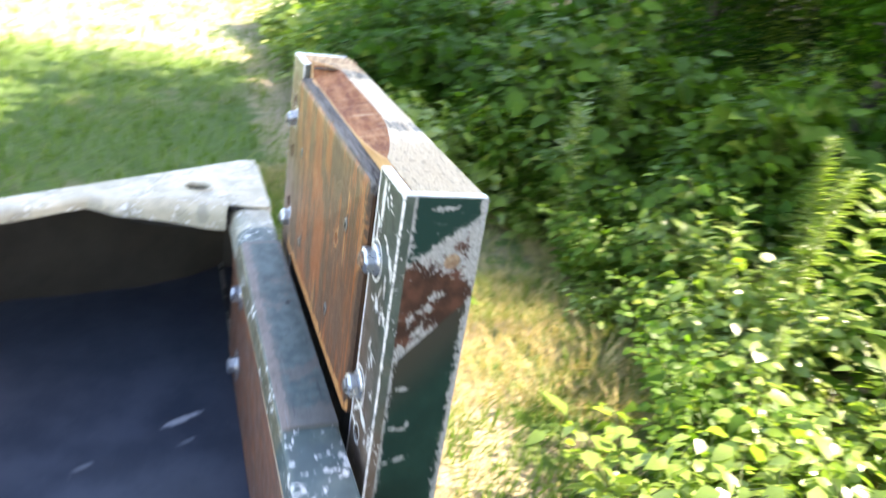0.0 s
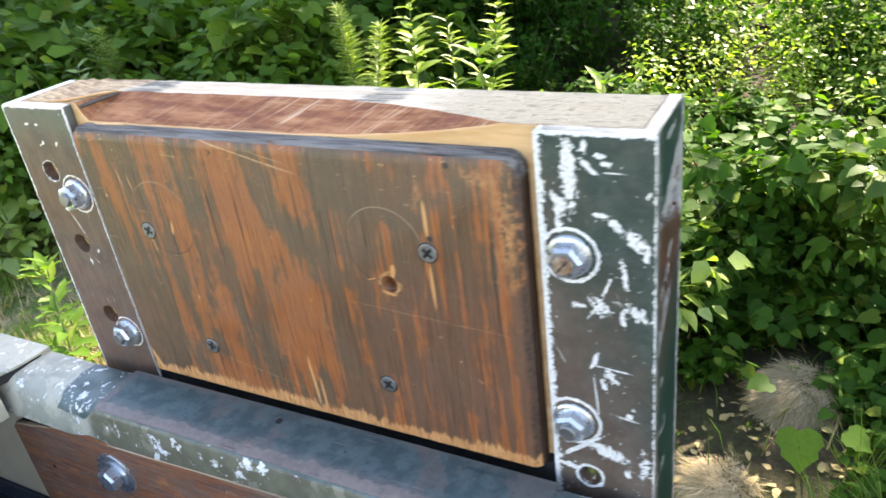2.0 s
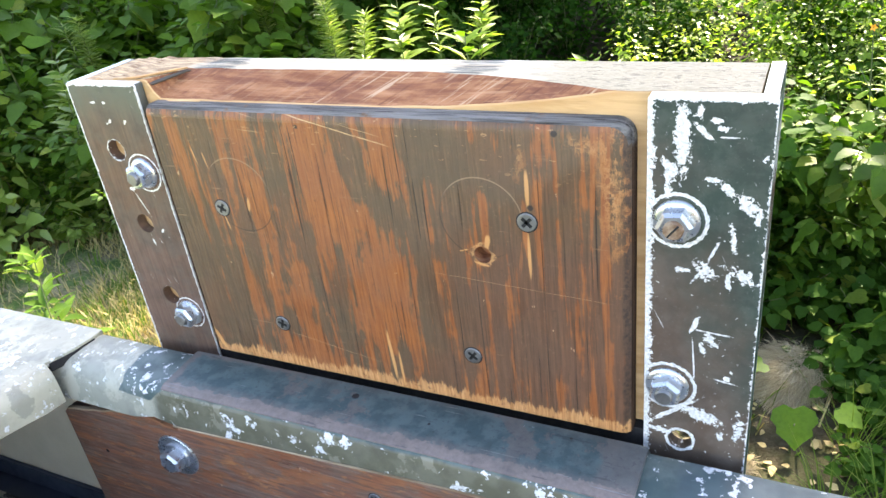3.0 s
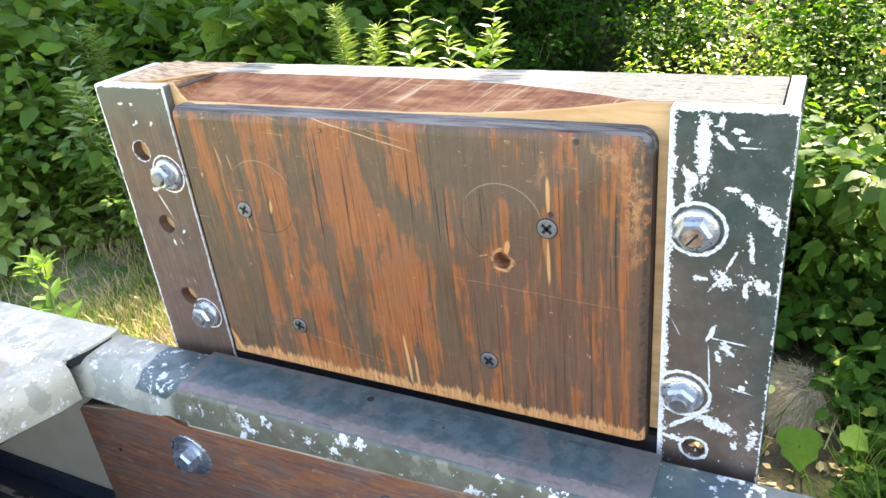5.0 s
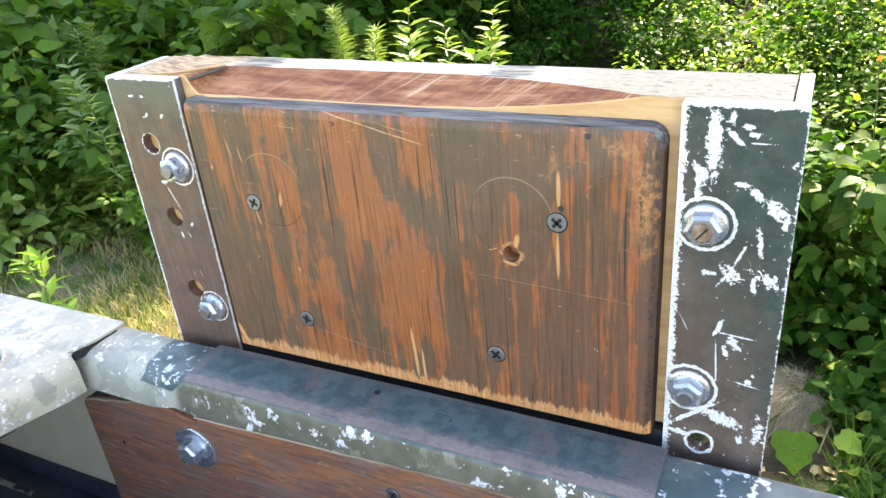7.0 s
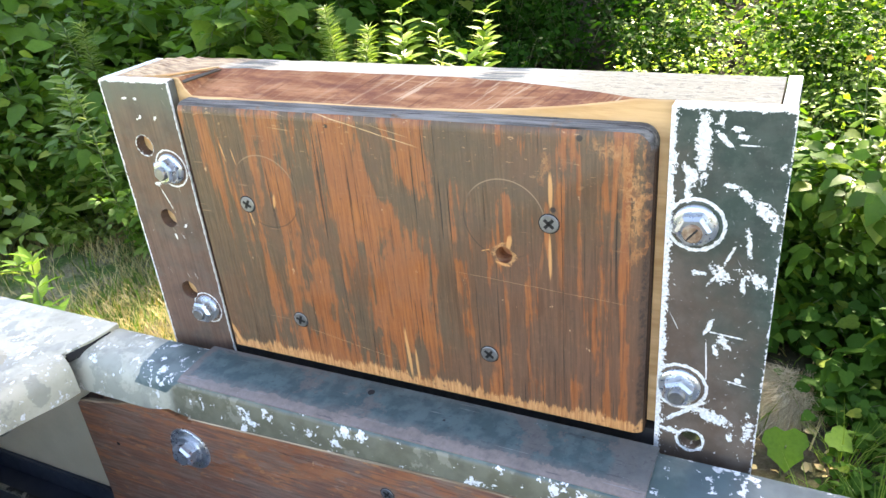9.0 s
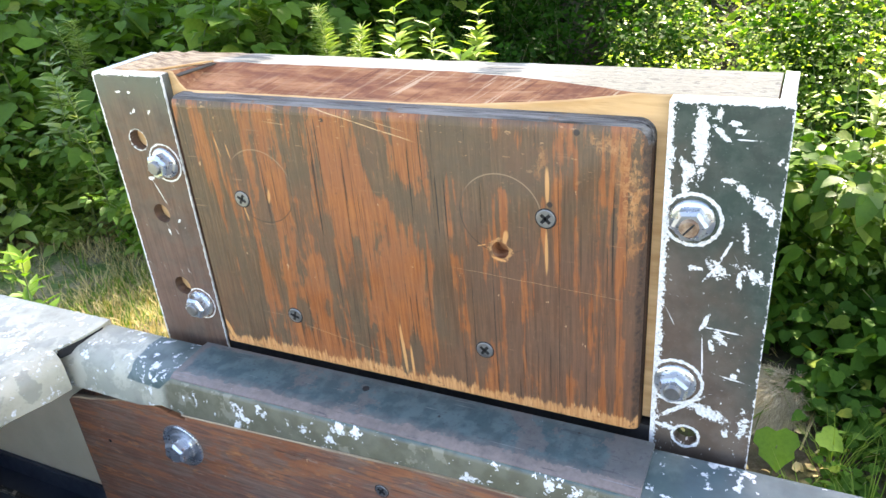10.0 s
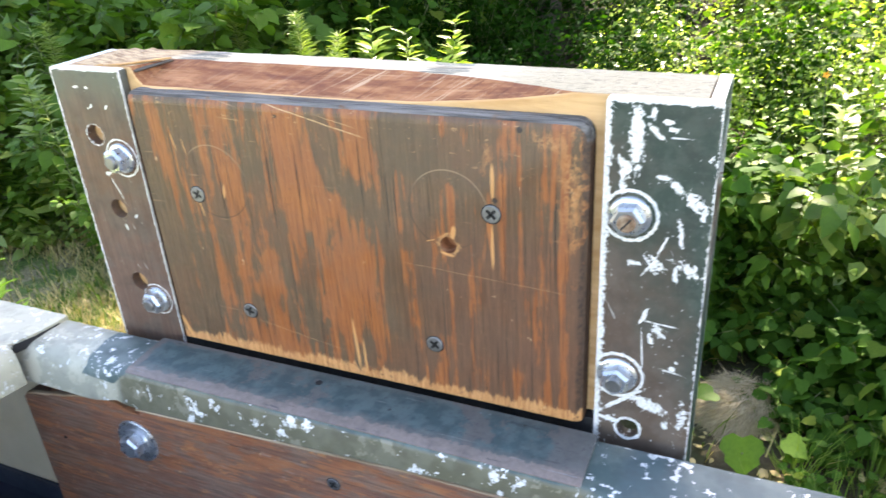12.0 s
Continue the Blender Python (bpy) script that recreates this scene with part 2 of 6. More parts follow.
    color = n.mix(n.math("MULTIPLY", gouge, 0.7), color, (0.62, 0.40, 0.22))
    height = n.math("ADD", n.math("MULTIPLY", streak, 0.6), n.math("MULTIPLY", fine, 0.6))
    height = n.math("SUBTRACT", n.math("ADD", height, n.math("MULTIPLY", speck, 0.25)), n.math("MULTIPLY", opened, 1.2))
    rough = n.step(blotch, 0.3, 0.7, 0.40, 0.62)
    return n.finish(n.surface(color, rough, 0.0, n.bump(height, 0.7, 0.0009), 0.55))


def edge_ply_material():
    n = Nodes("weathered plywood edge")
    x, y, z = n.axes(n.coord())
    top = n.step(z, 1.2130, 1.2170)

    def both(one, two):
        return n.math("ADD", n.math("MULTIPLY", one, top), n.math("MULTIPLY", two, n.math("SUBTRACT", 1.0, top)))

    v = both(n.noise(n.coord(scale=(22, 420, 420)), 1.0, 6, 0.7), n.noise(n.coord(scale=(500, 500, 12)), 1.0, 6, 0.7))
    w = n.noise(n.coord(), 60.0, 6, 0.7)
    crack = both(n.noise(n.coord(scale=(45, 500, 500), shift=(0.4, 0, 0)), 1.0, 3, 0.5), 0.45)
    color = n.mix(n.step(v, 0.36, 0.64), (0.075, 0.068, 0.062), (0.215, 0.198, 0.180))
    color = n.mix(n.step(w, 0.56, 0.66, 0.0, 0.7), color, (0.19, 0.095, 0.042))
    color = n.mix(n.step(crack, 0.63, 0.68, 0.0, 0.8), color, (0.020, 0.016, 0.014))
    color = n.mix(n.math("SUBTRACT", 1.0, top), color, n.mix(n.step(v, 0.36, 0.64), (0.028, 0.016, 0.011), (0.085, 0.046, 0.028)))
    height = n.math("ADD", v, n.math("SUBTRACT", n.math("MULTIPLY", w, 0.7), n.step(crack, 0.60, 0.68)))
    return n.finish(n.surface(color, 0.8, 0.0, n.bump(height, 0.9, 0.0012), 0.15))


def timber_material(name, low, high, dark, scale=(6, 60, 60), bands=False, sawn=False):
    n = Nodes(name)
    g = n.noise(n.coord(scale=scale), 2.0, 7, 0.65, 0.25)
    f = n.noise(n.coord(scale=(40, 420, 420)), 1.0, 3, 0.6)
    p = n.noise(n.coord(scale=(110, 330, 200)) if bands else n.coord(), 1.0 if bands else 160.0, 4, 0.7)
    color = n.mix(n.step(g, 0.3, 0.7), low, high)
    color = n.mix(n.step(f, 0.55, 0.8, 0.0, 0.35), color, dark)
    height = n.math("ADD", g, n.math("MULTIPLY", p, 0.6))
    if sawn:
        x, y, z = n.axes(n.coord())
        tone = n.noise(n.coord(scale=(26, 90, 60)), 1.0, 5, 0.65, 0.4)
        color = n.mix(n.step(tone, 0.42, 0.62, 0.0, 0.8), color, (0.165, 0.058, 0.035))
        mark = n.noise(n.streaks((0, 0, 0.75), (300, 18, 18)), 1.0, 4, 0.65)
        where = n.math("MULTIPLY", n.step(x, 0.15, 0.185, 0.18, 1.0), n.step(n.noise(n.coord(), 34.0, 3, 0.5), 0.40, 0.58, 0.25, 1.0))
        color = n.mix(n.math("MULTIPLY", n.step(mark, 0.54, 0.62), n.math("MULTIPLY", where, 0.75)), color, (0.60, 0.40, 0.25))
        color = n.mix(n.step(mark, 0.42, 0.34, 0.0, 0.7), color, dark)
        fibre = n.noise(n.coord(scale=(14, 500, 500)), 1.0, 4, 0.6)
        color = n.mix(n.step(fibre, 0.58, 0.68, 0.0, 0.5), color, (0.52, 0.285, 0.150))
        height = n.math("ADD", height, n.math("MULTIPLY", mark, 0.8))
    if bands:
        c = n.coord()
        x, y, z = n.axes(c)
        wob = n.math("MULTIPLY", n.math("SUBTRACT", n.noise(n.coord(scale=(60, 260, 60)), 1.0, 5, 0.65), 0.5), 0.030)
        xx = n.math("ADD", x, wob)
        for cx, half in ((0.088, 0.017), (0.246, 0.013)):
            d = n.math("ABSOLUTE", n.math("SUBTRACT", xx, cx))
            line = n.noise(n.coord(scale=(30, 520, 300)), 1.0, 5, 0.7)
            share = n.math("MULTIPLY", n.step(d, half, half * 0.55), n.step(line, 0.38, 0.56, 0.15, 0.92))
            color = n.mix(share, color, n.mix(n.step(g, 0.4, 0.6), (0.048, 0.060, 0.054), (0.17, 0.175, 0.155)))
        torn = n.step(n.math("ADD", xx, n.math("MULTIPLY", y, -0.35)), 0.066, 0.050)
        fibre = n.noise(n.coord(scale=(60, 420, 300), turn=(0, 0, -0.45)), 1.0, 5, 0.7)
        color = n.mix(n.math("MULTIPLY", torn, 0.92), color, n.mix(n.step(fibre, 0.38, 0.60), (0.23, 0.120, 0.055), (0.62, 0.430, 0.240)))
        height = n.math("ADD", height, n.math("MULTIPLY", n.math("MULTIPLY", fibre, torn), 1.5))
        aged = n.step(n.math("ADD", xx, n.math("MULTIPLY", wob, 0.6)), 0.262, 0.300)
        color = n.mix(n.math("MULTIPLY", aged, 0.80), color, n.mix(n.step(p, 0.35, 0.65), (0.40, 0.318, 0.200), (0.62, 0.510, 0.335)))
        pits = n.math("MULTIPLY", n.step(p, 0.54, 0.61), n.step(xx, 0.262, 0.30, 0.15, 1.0))
        color = n.mix(n.math("MULTIPLY", pits, 0.6), color, (0.15, 0.115, 0.08))
        height = n.math("SUBTRACT", height, n.math("MULTIPLY", pits, 0.9))
    return n.finish(n.surface(color, 0.7, 0.0, n.bump(height, 0.7, 0.0010), 0.3 if bands else 0.1))


def chipped_paint(name, fields, bare, amount, scale, gloss=0.38, metal=0.3, spec=0.5, fine=0.48, cluster=0.55):
    """Old paint, flaked off down to bare metal. fields: a function that gives the colour, or a colour."""
    n = Nodes(name)
    c = n.coord()
    x, y, z = n.axes(c)
    color = fields(n, c) if callable(fields) else n.mix(0.0, fields, fields)
    grime = n.noise(c, 48.0, 6, 0.65)
    color = n.mix(n.step(grime, 0.45, 0.78, 0.0, 0.35), color, (0.05, 0.045, 0.04))
    chips = n.math("ADD", n.math("MULTIPLY", n.noise(c, scale, 3, 0.55, 0.3), 1.0 - fine), n.math("MULTIPLY", n.noise(c, scale * 3.3, 7, 0.68, 0.4), fine))
    where = n.noise(n.coord(shift=(1.3, 0.2, 2.2)), scale * 0.22, 3, 0.5)
    push = n.math("ADD", chips, n.math("MULTIPLY", n.math("SUBTRACT", where, 0.5), cluster))
    gone = n.step(push, amount, amount + 0.010)
    bared = n.mix(n.step(n.noise(c, 380.0, 3, 0.6), 0.35, 0.7), tuple(v * 0.72 for v in bare), bare)
    color = n.mix(gone, color, bared)
    height = n.math("SUBTRACT", n.math("MULTIPLY", n.noise(c, 260.0, 3, 0.6), 0.2), gone)
    rough = n.math("ADD", n.math("MULTIPLY", gone, 0.06), n.step(grime, 0.3, 0.7, gloss, gloss + 0.16))
    shine = n.math("MULTIPLY", gone, metal)
    return n.finish(n.surface(color, rough, shine, n.bump(height, 0.5, 0.0006), spec))


def worn_leaf(name, fields, bare, strokes, rims, edges, gloss=0.38, paint_metal=0.0, spec=0.3, specks=0.71, brushed=0.0):
    """Painted bracket whose paint has come off in patches (strokes), round the bolts (rims) and along its edges."""
    n = Nodes(name)
    c = n.coord()
    x, y, z = n.axes(c)
    color = fields(n, c)
    grime = n.noise(c, 60.0, 6, 0.65)
    color = n.mix(n.step(grime, 0.42, 0.75, 0.0, 0.45), color, (0.045, 0.040, 0.034))
    color = n.mix(n.step(n.noise(c, 500.0, 3, 0.6), 0.60, 0.72, 0.0, 0.25), color, (0.20, 0.19, 0.17))
    lump = n.noise(c, 400.0, 3, 0.6)
    crumb = n.noise(c, 1100.0, 3, 0.6)
    rough_edge = n.math("ADD", n.math("MULTIPLY", n.math("SUBTRACT", lump, 0.5), 3.0), n.math("MULTIPLY", n.math("SUBTRACT", crumb, 0.5), 1.8))
    base_vec = n.node("ShaderNodeTexCoord").outputs["Object"]
    field = -1.0
    for cx, cz, long, wide, turn, weight in strokes:
        # the tiny shift chains one patch to the last, which keeps the shader small in memory
        d = patch(n, cx, cz, long, wide * 0.88, turn, base_vec if field == -1.0 else n.mix(1.0, base_vec, n.math("MULTIPLY", field, 1e-7), "ADD"))
        f = n.math("MULTIPLY", n.math("SUBTRACT", 1.0, d), weight)
        field = n.math("MAXIMUM", field, f)
    for cx, cz, r, half, weight in rims:
        inward = n.math("MULTIPLY", n.math("MAXIMUM", n.math("SUBTRACT", y, 0.0009), 0.0), 400.0)
        d = n.math("ABSOLUTE", n.math("SUBTRACT", patch(n, cx, cz, r, r, 0.0, n.mix(1.0, base_vec, n.math("MULTIPLY", field, 1e-7), "ADD")), 1.0))
        f = n.math("SUBTRACT", n.math("MULTIPLY", n.math("SUBTRACT", 1.0, n.math("DIVIDE", d, half)), weight), inward)
        field = n.math("MAXIMUM", field, f)
    for axis, at, half, weight in edges:
        d = n.math("ABSOLUTE", n.math("SUBTRACT", {"x": x, "y": y, "z": z}[axis], at))
        d = n.math("ADD", d, n.math("MULTIPLY", n.math("MAXIMUM", n.math("SUBTRACT", y, 0.0009), 0.0), 2.0))
        f = n.math("MULTIPLY", n.math("SUBTRACT", 1.0, n.math("DIVIDE", d, half)), weight)
        field = n.math("MAXIMUM", field, f)
    gone = n.step(n.math("ADD", field, rough_edge), 0.26, 0.31)
    small = n.math("MULTIPLY", n.step(n.noise(n.coord(shift=(0.7, 0.1, 0.4)), 330.0, 4, 0.6), specks, specks + 0.015), n.step(n.noise(c, 36.0, 3, 0.5), 0.46, 0.54))
    hair = n.step(n.noise(n.streaks((0.0, 0.45, 0.0), (620, 60, 40)), 1.0, 2, 0.5), 0.685, 0.70, 0.0, 0.7)
    hair = n.math("MULTIPLY", hair, n.step(n.noise(n.coord(shift=(1.3, 0.2, 2.2)), 42.0, 3, 0.5), 0.50, 0.58))
    gone = n.math("MAXIMUM", gone, n.math("MAXIMUM", small, hair))
    bared = n.mix(n.step(n.noise(c, 700.0, 4, 0.7), 0.36, 0.60), tuple(v * 0.66 for v in bare), bare)
    color = n.mix(gone, color, bared)
    height = n.math("SUBTRACT", n.math("MULTIPLY", n.noise(c, 260.0, 3, 0.6), 0.2), gone)
    if brushed:
        height = n.math("ADD", height, n.math("MULTIPLY", n.noise(n.coord(scale=(1500, 60, 30)), 1.0, 3, 0.6), brushed))
    roughness = n.math("ADD", n.math("MULTIPLY", gone, 0.08), n.step(grime, 0.3, 0.7, gloss, gloss + 0.16))
    shine = n.math("MAXIMUM", n.math("MULTIPLY", gone, 0.3), paint_metal)
    return n.finish(n.surface(color, roughness, shine, n.bump(height, 0.6, 0.0006), spec))


def green_leaf_paint(n, c):
    x, y, z = n.axes(c)
    lean = n.math("ADD", n.math("MULTIPLY", n.math("SUBTRACT", x, 0.36), 12.0), n.math("MULTIPLY", n.math("SUBTRACT", z, 1.155), 6.0))
    lean = n.math("ADD", lean, n.math("SUBTRACT", n.noise(c, 26.0, 4, 0.6), 0.5))
    # Brown towards the lower left: a reflection put into the paint colour.
    brown = n.mix(n.step(n.noise(c, 34.0, 5, 0.65), 0.42, 0.60), (0.096, 0.066, 0.048), (0.128, 0.096, 0.074))
    green = n.mix(n.step(n.noise(c, 90.0, 5, 0.65), 0.42, 0.60), (0.036, 0.055, 0.044), (0.062, 0.080, 0.064))
    return n.mix(n.step(lean, -0.35, 0.25), brown, green)


def brown_leaf_paint(n, c):
    x, y, z = n.axes(c)
    t = n.math("ADD", z, n.math("MULTIPLY", n.math("SUBTRACT", n.noise(c, 18.0, 4, 0.6), 0.5), 0.08))
    brush = n.noise(n.coord(scale=(400, 60, 12)), 1.0, 4, 0.6)
    low = n.mix(n.step(brush, 0.3, 0.7), (0.122, 0.068, 0.047), (0.178, 0.106, 0.077))
    low = n.mix(n.step(n.noise(c, 40.0, 5, 0.65), 0.45, 0.6, 0.0, 0.5), low, (0.125, 0.100, 0.080))
    # Sheen put into the colour: brown below, grey-green towards the top.
    return n.mix(n.step(t, 1.185, 1.238), low, (0.115, 0.122, 0.102))


def rail_fields(n, c):
    """Tan at one end, then dark green, then blue-green; below the crease tan turns to olive with tan flakes."""
    x, y, z = n.axes(c)
    wob = n.math("MULTIPLY", n.math("SUBTRACT", n.noise(c, 45.0, 4, 0.6), 0.5), 0.012)
    xx = n.math("ADD", x, wob)
    tan = n.mix(n.step(n.noise(c, 42.0, 5, 0.65), 0.46, 0.52), (0.44, 0.410, 0.315), (0.33, 0.318, 0.248))
    green = n.mix(n.step(n.noise(c, 60.0, 5, 0.65), 0.4, 0.6), (0.058, 0.090, 0.086), (0.105, 0.135, 0.124))
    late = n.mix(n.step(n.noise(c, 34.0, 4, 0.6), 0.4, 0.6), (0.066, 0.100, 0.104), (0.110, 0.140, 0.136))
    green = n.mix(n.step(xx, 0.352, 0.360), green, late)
    top = n.mix(n.step(xx, 0.0060, 0.0072), tan, green)
    olive = n.mix(n.step(n.noise(c, 60.0, 5, 0.6), 0.42, 0.58), (0.112, 0.104, 0.066), (0.146, 0.137, 0.094))
    olive = n.mix(n.step(n.noise(n.coord(shift=(2.0, 1.0, 0.5)), 58.0, 5, 0.65), 0.575, 0.605), olive, (0.215, 0.200, 0.145))
    front = n.mix(n.step(xx, 0.036, 0.044), tan, olive)
    drop = n.math("ADD", z, n.math("MULTIPLY", wob, 0.25))
    below = n.math("SUBTRACT", drop, n.step(x, 0.034, 0.048, 1.0440, 1.0532))
    blend = n.math("MULTIPLY", n.step(below, 0.0008, -0.0006), n.step(xx, 0.352, 0.338))
    return n.mix(blend, top, front)


def strip_fields(n, c):
    """Blue-green paint over a pinkish primer that shows in broad patches, along the front rim and at both ends."""
    x, y, z = n.axes(c)
    grit = n.noise(c, 330.0, 4, 0.7)
    blue = n.mix(n.step(n.noise(c, 90.0, 5, 0.6), 0.4, 0.6), (0.036, 0.066, 0.068), (0.070, 0.106, 0.106))
    v = n.math("ADD", n.math("MULTIPLY", n.noise(c, 21.0, 3, 0.5), 0.72), n.math("MULTIPLY", n.noise(c, 160.0, 5, 0.7), 0.28))
    pink = n.mix(n.noise(c, 260.0, 4, 0.7), (0.078, 0.068, 0.062), (0.165, 0.138, 0.122))
    speck = n.step(grit, 0.56, 0.66, 0.0, 0.45)
    blue = n.mix(speck, blue, (0.018, 0.024, 0.028))
    pink = n.mix(speck, pink, (0.050, 0.040, 0.046))
    wob = n.math("MULTIPLY", n.math("SUBTRACT", n.noise(c, 120.0, 5, 0.7), 0.5), 0.012)
    yy, xx = n.math("ADD", y, wob), n.math("ADD", x, wob)
    rim = n.math("MAXIMUM", n.step(yy, -0.0385, -0.0405), n.math("MULTIPLY", n.step(yy, -0.0330, -0.0400), 0.35))
    ends = n.math("MAXIMUM", n.step(xx, 0.0530, 0.0500), n.step(xx, 0.318, 0.322, 0.0, 0.65))
    back = n.math("MULTIPLY", n.step(yy, -0.0145, -0.0105), n.step(x, 0.16, 0.11, 0.2, 0.8))
    rest = n.math("MAXIMUM", n.math("MULTIPLY", n.step(v, 0.580, 0.605), 0.70), n.math("MAXIMUM", ends, back))
    color = n.mix(rest, blue, pink)
    color = n.mix(n.math("MULTIPLY", rim, 0.85), color, n.mix(grit, (0.10, 0.075, 0.068), (0.33, 0.245, 0.205)))
    color = n.mix(n.step(n.noise(n.coord(scale=(45, 300, 300)), 1.0, 4, 0.6), 0.63, 0.70, 0.0, 0.5), color, (0.020, 0.022, 0.026))
    scratch = n.math("MULTIPLY", n.step(n.noise(n.coord(scale=(22, 900, 60), turn=(0, 0, 0.10)), 1.0, 2, 0.5), 0.665, 0.69), n.step(n.noise(c, 38.0, 3, 0.5), 0.46, 0.56, 0.0, 0.55))
    color = n.mix(scratch, color, (0.24, 0.24, 0.23))
    for px, py, r in ((0.2260, -0.0270, 0.0010), (0.3020, -0.0150, 0.0009)):
        dx, dy = n.math("SUBTRACT", x, px), n.math("SUBTRACT", y, py)
        far = n.math("SQRT", n.math("ADD", n.math("MULTIPLY", dx, dx), n.math("MULTIPLY", dy, dy)))
        color = n.mix(n.step(far, r, r * 0.7, 0.0, 0.95), color, (0.010, 0.010, 0.011))
    return color


def tan_fields(n, c):
    a = n.noise(c, 22.0, 4, 0.55)
    b = n.noise(n.coord(shift=(2.0, 5.0, 1.0)), 36.0, 5, 0.6)
    color = n.mix(n.step(a, 0.44, 0.54), (0.41, 0.370, 0.268), (0.49, 0.445, 0.325))
    color = n.mix(n.step(b, 0.55, 0.58), color, (0.34, 0.315, 0.238))
    return n.mix(n.step(n.noise(c, 130.0, 5, 0.7), 0.62, 0.66, 0.0, 0.5), color, (0.25, 0.24, 0.19))


def side_leaf(name):
    """Side of the bracket: a slanting band of red-brown undercoat and bare metal between two fields of dark green."""
    n = Nodes(name)
    c = n.coord()
    x, y, z = n.axes(c)
    turned = n.node("ShaderNodeCombineXYZ", X=y, Y=x, Z=z).outputs[0]
    lump = n.noise(c, 260.0, 3, 0.6)
    crumb = n.noise(c, 900.0, 4, 0.65)
    torn = n.math("ADD", n.math("MULTIPLY", n.math("SUBTRACT", lump, 0.5), 3.4), n.math("MULTIPLY", n.math("SUBTRACT", crumb, 0.5), 3.6))
    low = n.math("SUBTRACT", z, n.math("ADD", 1.122, n.math("MULTIPLY", y, 1.05)))
    top = n.math("SUBTRACT", n.math("SUBTRACT", z, n.math("ADD", 1.188, n.math("MULTIPLY", y, 0.80))), n.math("MULTIPLY", torn, 0.0035))
    band = n.math("MULTIPLY", n.step(low, 0.0, 0.0010), n.step(top, 0.0010, 0.0))

    green = n.mix(n.step(n.noise(c, 40.0, 4, 0.6), 0.4, 0.65), (0.004, 0.019, 0.015), (0.007, 0.027, 0.020))
    green = n.mix(n.step(low, -0.050, -0.002, 0.0, 0.85), green, (0.034, 0.028, 0.021))
    green = n.mix(n.step(low, 0.0, 0.0015), green, (0.006, 0.028, 0.022))
    red = n.mix(n.step(n.noise(c, 70.0, 4, 0.6), 0.4, 0.62), (0.032, 0.016, 0.011), (0.078, 0.033, 0.021))
    color = n.mix(band, green, red)

    def rise(value, start, full, weight):
        return n.math("MULTIPLY", n.math("DIVIDE", n.math("SUBTRACT", value, start), full - start), weight)

    inside = rise(low, 0.0070, 0.0, 1.0)
    inside = n.math("ADD", inside, n.step(y, 0.036, 0.024, -1.2, 0.0))
    inside = n.math("MAXIMUM", inside, n.math("ADD", rise(top, -0.014, -0.004, 0.9), n.step(y, 0.010, 0.020, -1.0, 0.0)))
    inside = n.math("MAXIMUM", inside, n.math("ADD", rise(y, 0.0385, 0.0445, 1.0), n.step(z, 1.176, 1.190, -1.5, 0.0)))
    for cy, cz, long, wide, turn, weight in ((0.034, 1.197, 0.0105, 0.0090, 0.6, 1.6), (0.0225, 1.1665, 0.0050, 0.0035, 0.9, 1.2), (0.0270, 1.1745, 0.0050, 0.0030, 0.3, 1.2), (0.0190, 1.1520, 0.0070, 0.0030, 0.9, 1.2), (0.0095, 1.1395, 0.0055, 0.0030, 1.1, 1.2),
                                             (0.0140, 1.1600, 0.0040, 0.0020, 1.4, 0.9)):
        # the tiny shift chains one patch to the last, which keeps the shader small in memory
        d = patch(n, cy, cz, long, wide, turn, n.mix(1.0, turned, n.math("MULTIPLY", inside, 1e-7), "ADD"))
        inside = n.math("MAXIMUM", inside, n.math("MULTIPLY", n.math("SUBTRACT", 1.0, d), weight))
    outside = n.math("MAXIMUM", rise(y, 0.0452, 0.0490, 1.1), rise(y, 0.0088, 0.0066, 0.9))
    for cy, cz, long, wide, turn, weight in ((0.0150, 1.1120, 0.0038, 0.0014, 0.1, 1.5), (0.0130, 1.0830, 0.0030, 0.0013, 0.0, 1.5), (0.0185, 1.0825, 0.0036, 0.0013, 0.1, 1.5), (0.0220, 1.0855, 0.0022, 0.0013, 1.3, 1.5), (0.0200, 1.0595, 0.0060, 0.0016, 0.15, 1.5),
                                             (0.0110, 1.0570, 0.0030, 0.0012, 0.1, 1.4), (0.0170, 1.0240, 0.0040, 0.0014, 0.0, 1.4), (0.0260, 1.2285, 0.0080, 0.0018, 0.1, 1.5), (0.0100, 1.1985, 0.0050, 0.0013, 0.1, 1.3), (0.0085, 1.2060, 0.0040, 0.0012, 0.05, 1.3)):
        d = patch(n, cy, cz, long, wide, turn, n.mix(1.0, turned, n.math("MULTIPLY", outside, 1e-7), "ADD"))
        outside = n.math("MAXIMUM", outside, n.math("MULTIPLY", n.math("SUBTRACT", 1.0, d), weight))
    field = n.math("ADD", n.math("MULTIPLY", inside, band), n.math("MULTIPLY", n.math("MAXIMUM", outside, -1.5), n.math("SUBTRACT", 1.0, band)))
    gone = n.step(n.math("ADD", field, torn), 0.24, 0.30)
    scrape = n.step(n.noise(n.coord(scale=(60, 70, 900)), 1.0, 3, 0.6), 0.655, 0.675, 0.0, 0.8)
    scrape = n.math("MULTIPLY", scrape, n.math("MULTIPLY", n.step(low, 0.02, 0.04), n.step(n.noise(c, 90.0, 3, 0.5), 0.50, 0.56)))
    gone = n.math("MAXIMUM", gone, scrape)
    bared = n.mix(n.step(n.noise(c, 600.0, 4, 0.7), 0.36, 0.62), (0.22, 0.22, 0.215), (0.36, 0.36, 0.35))
    color = n.mix(gone, color, bared)
    height = n.math("SUBTRACT", n.math("MULTIPLY", lump, 0.2), gone)
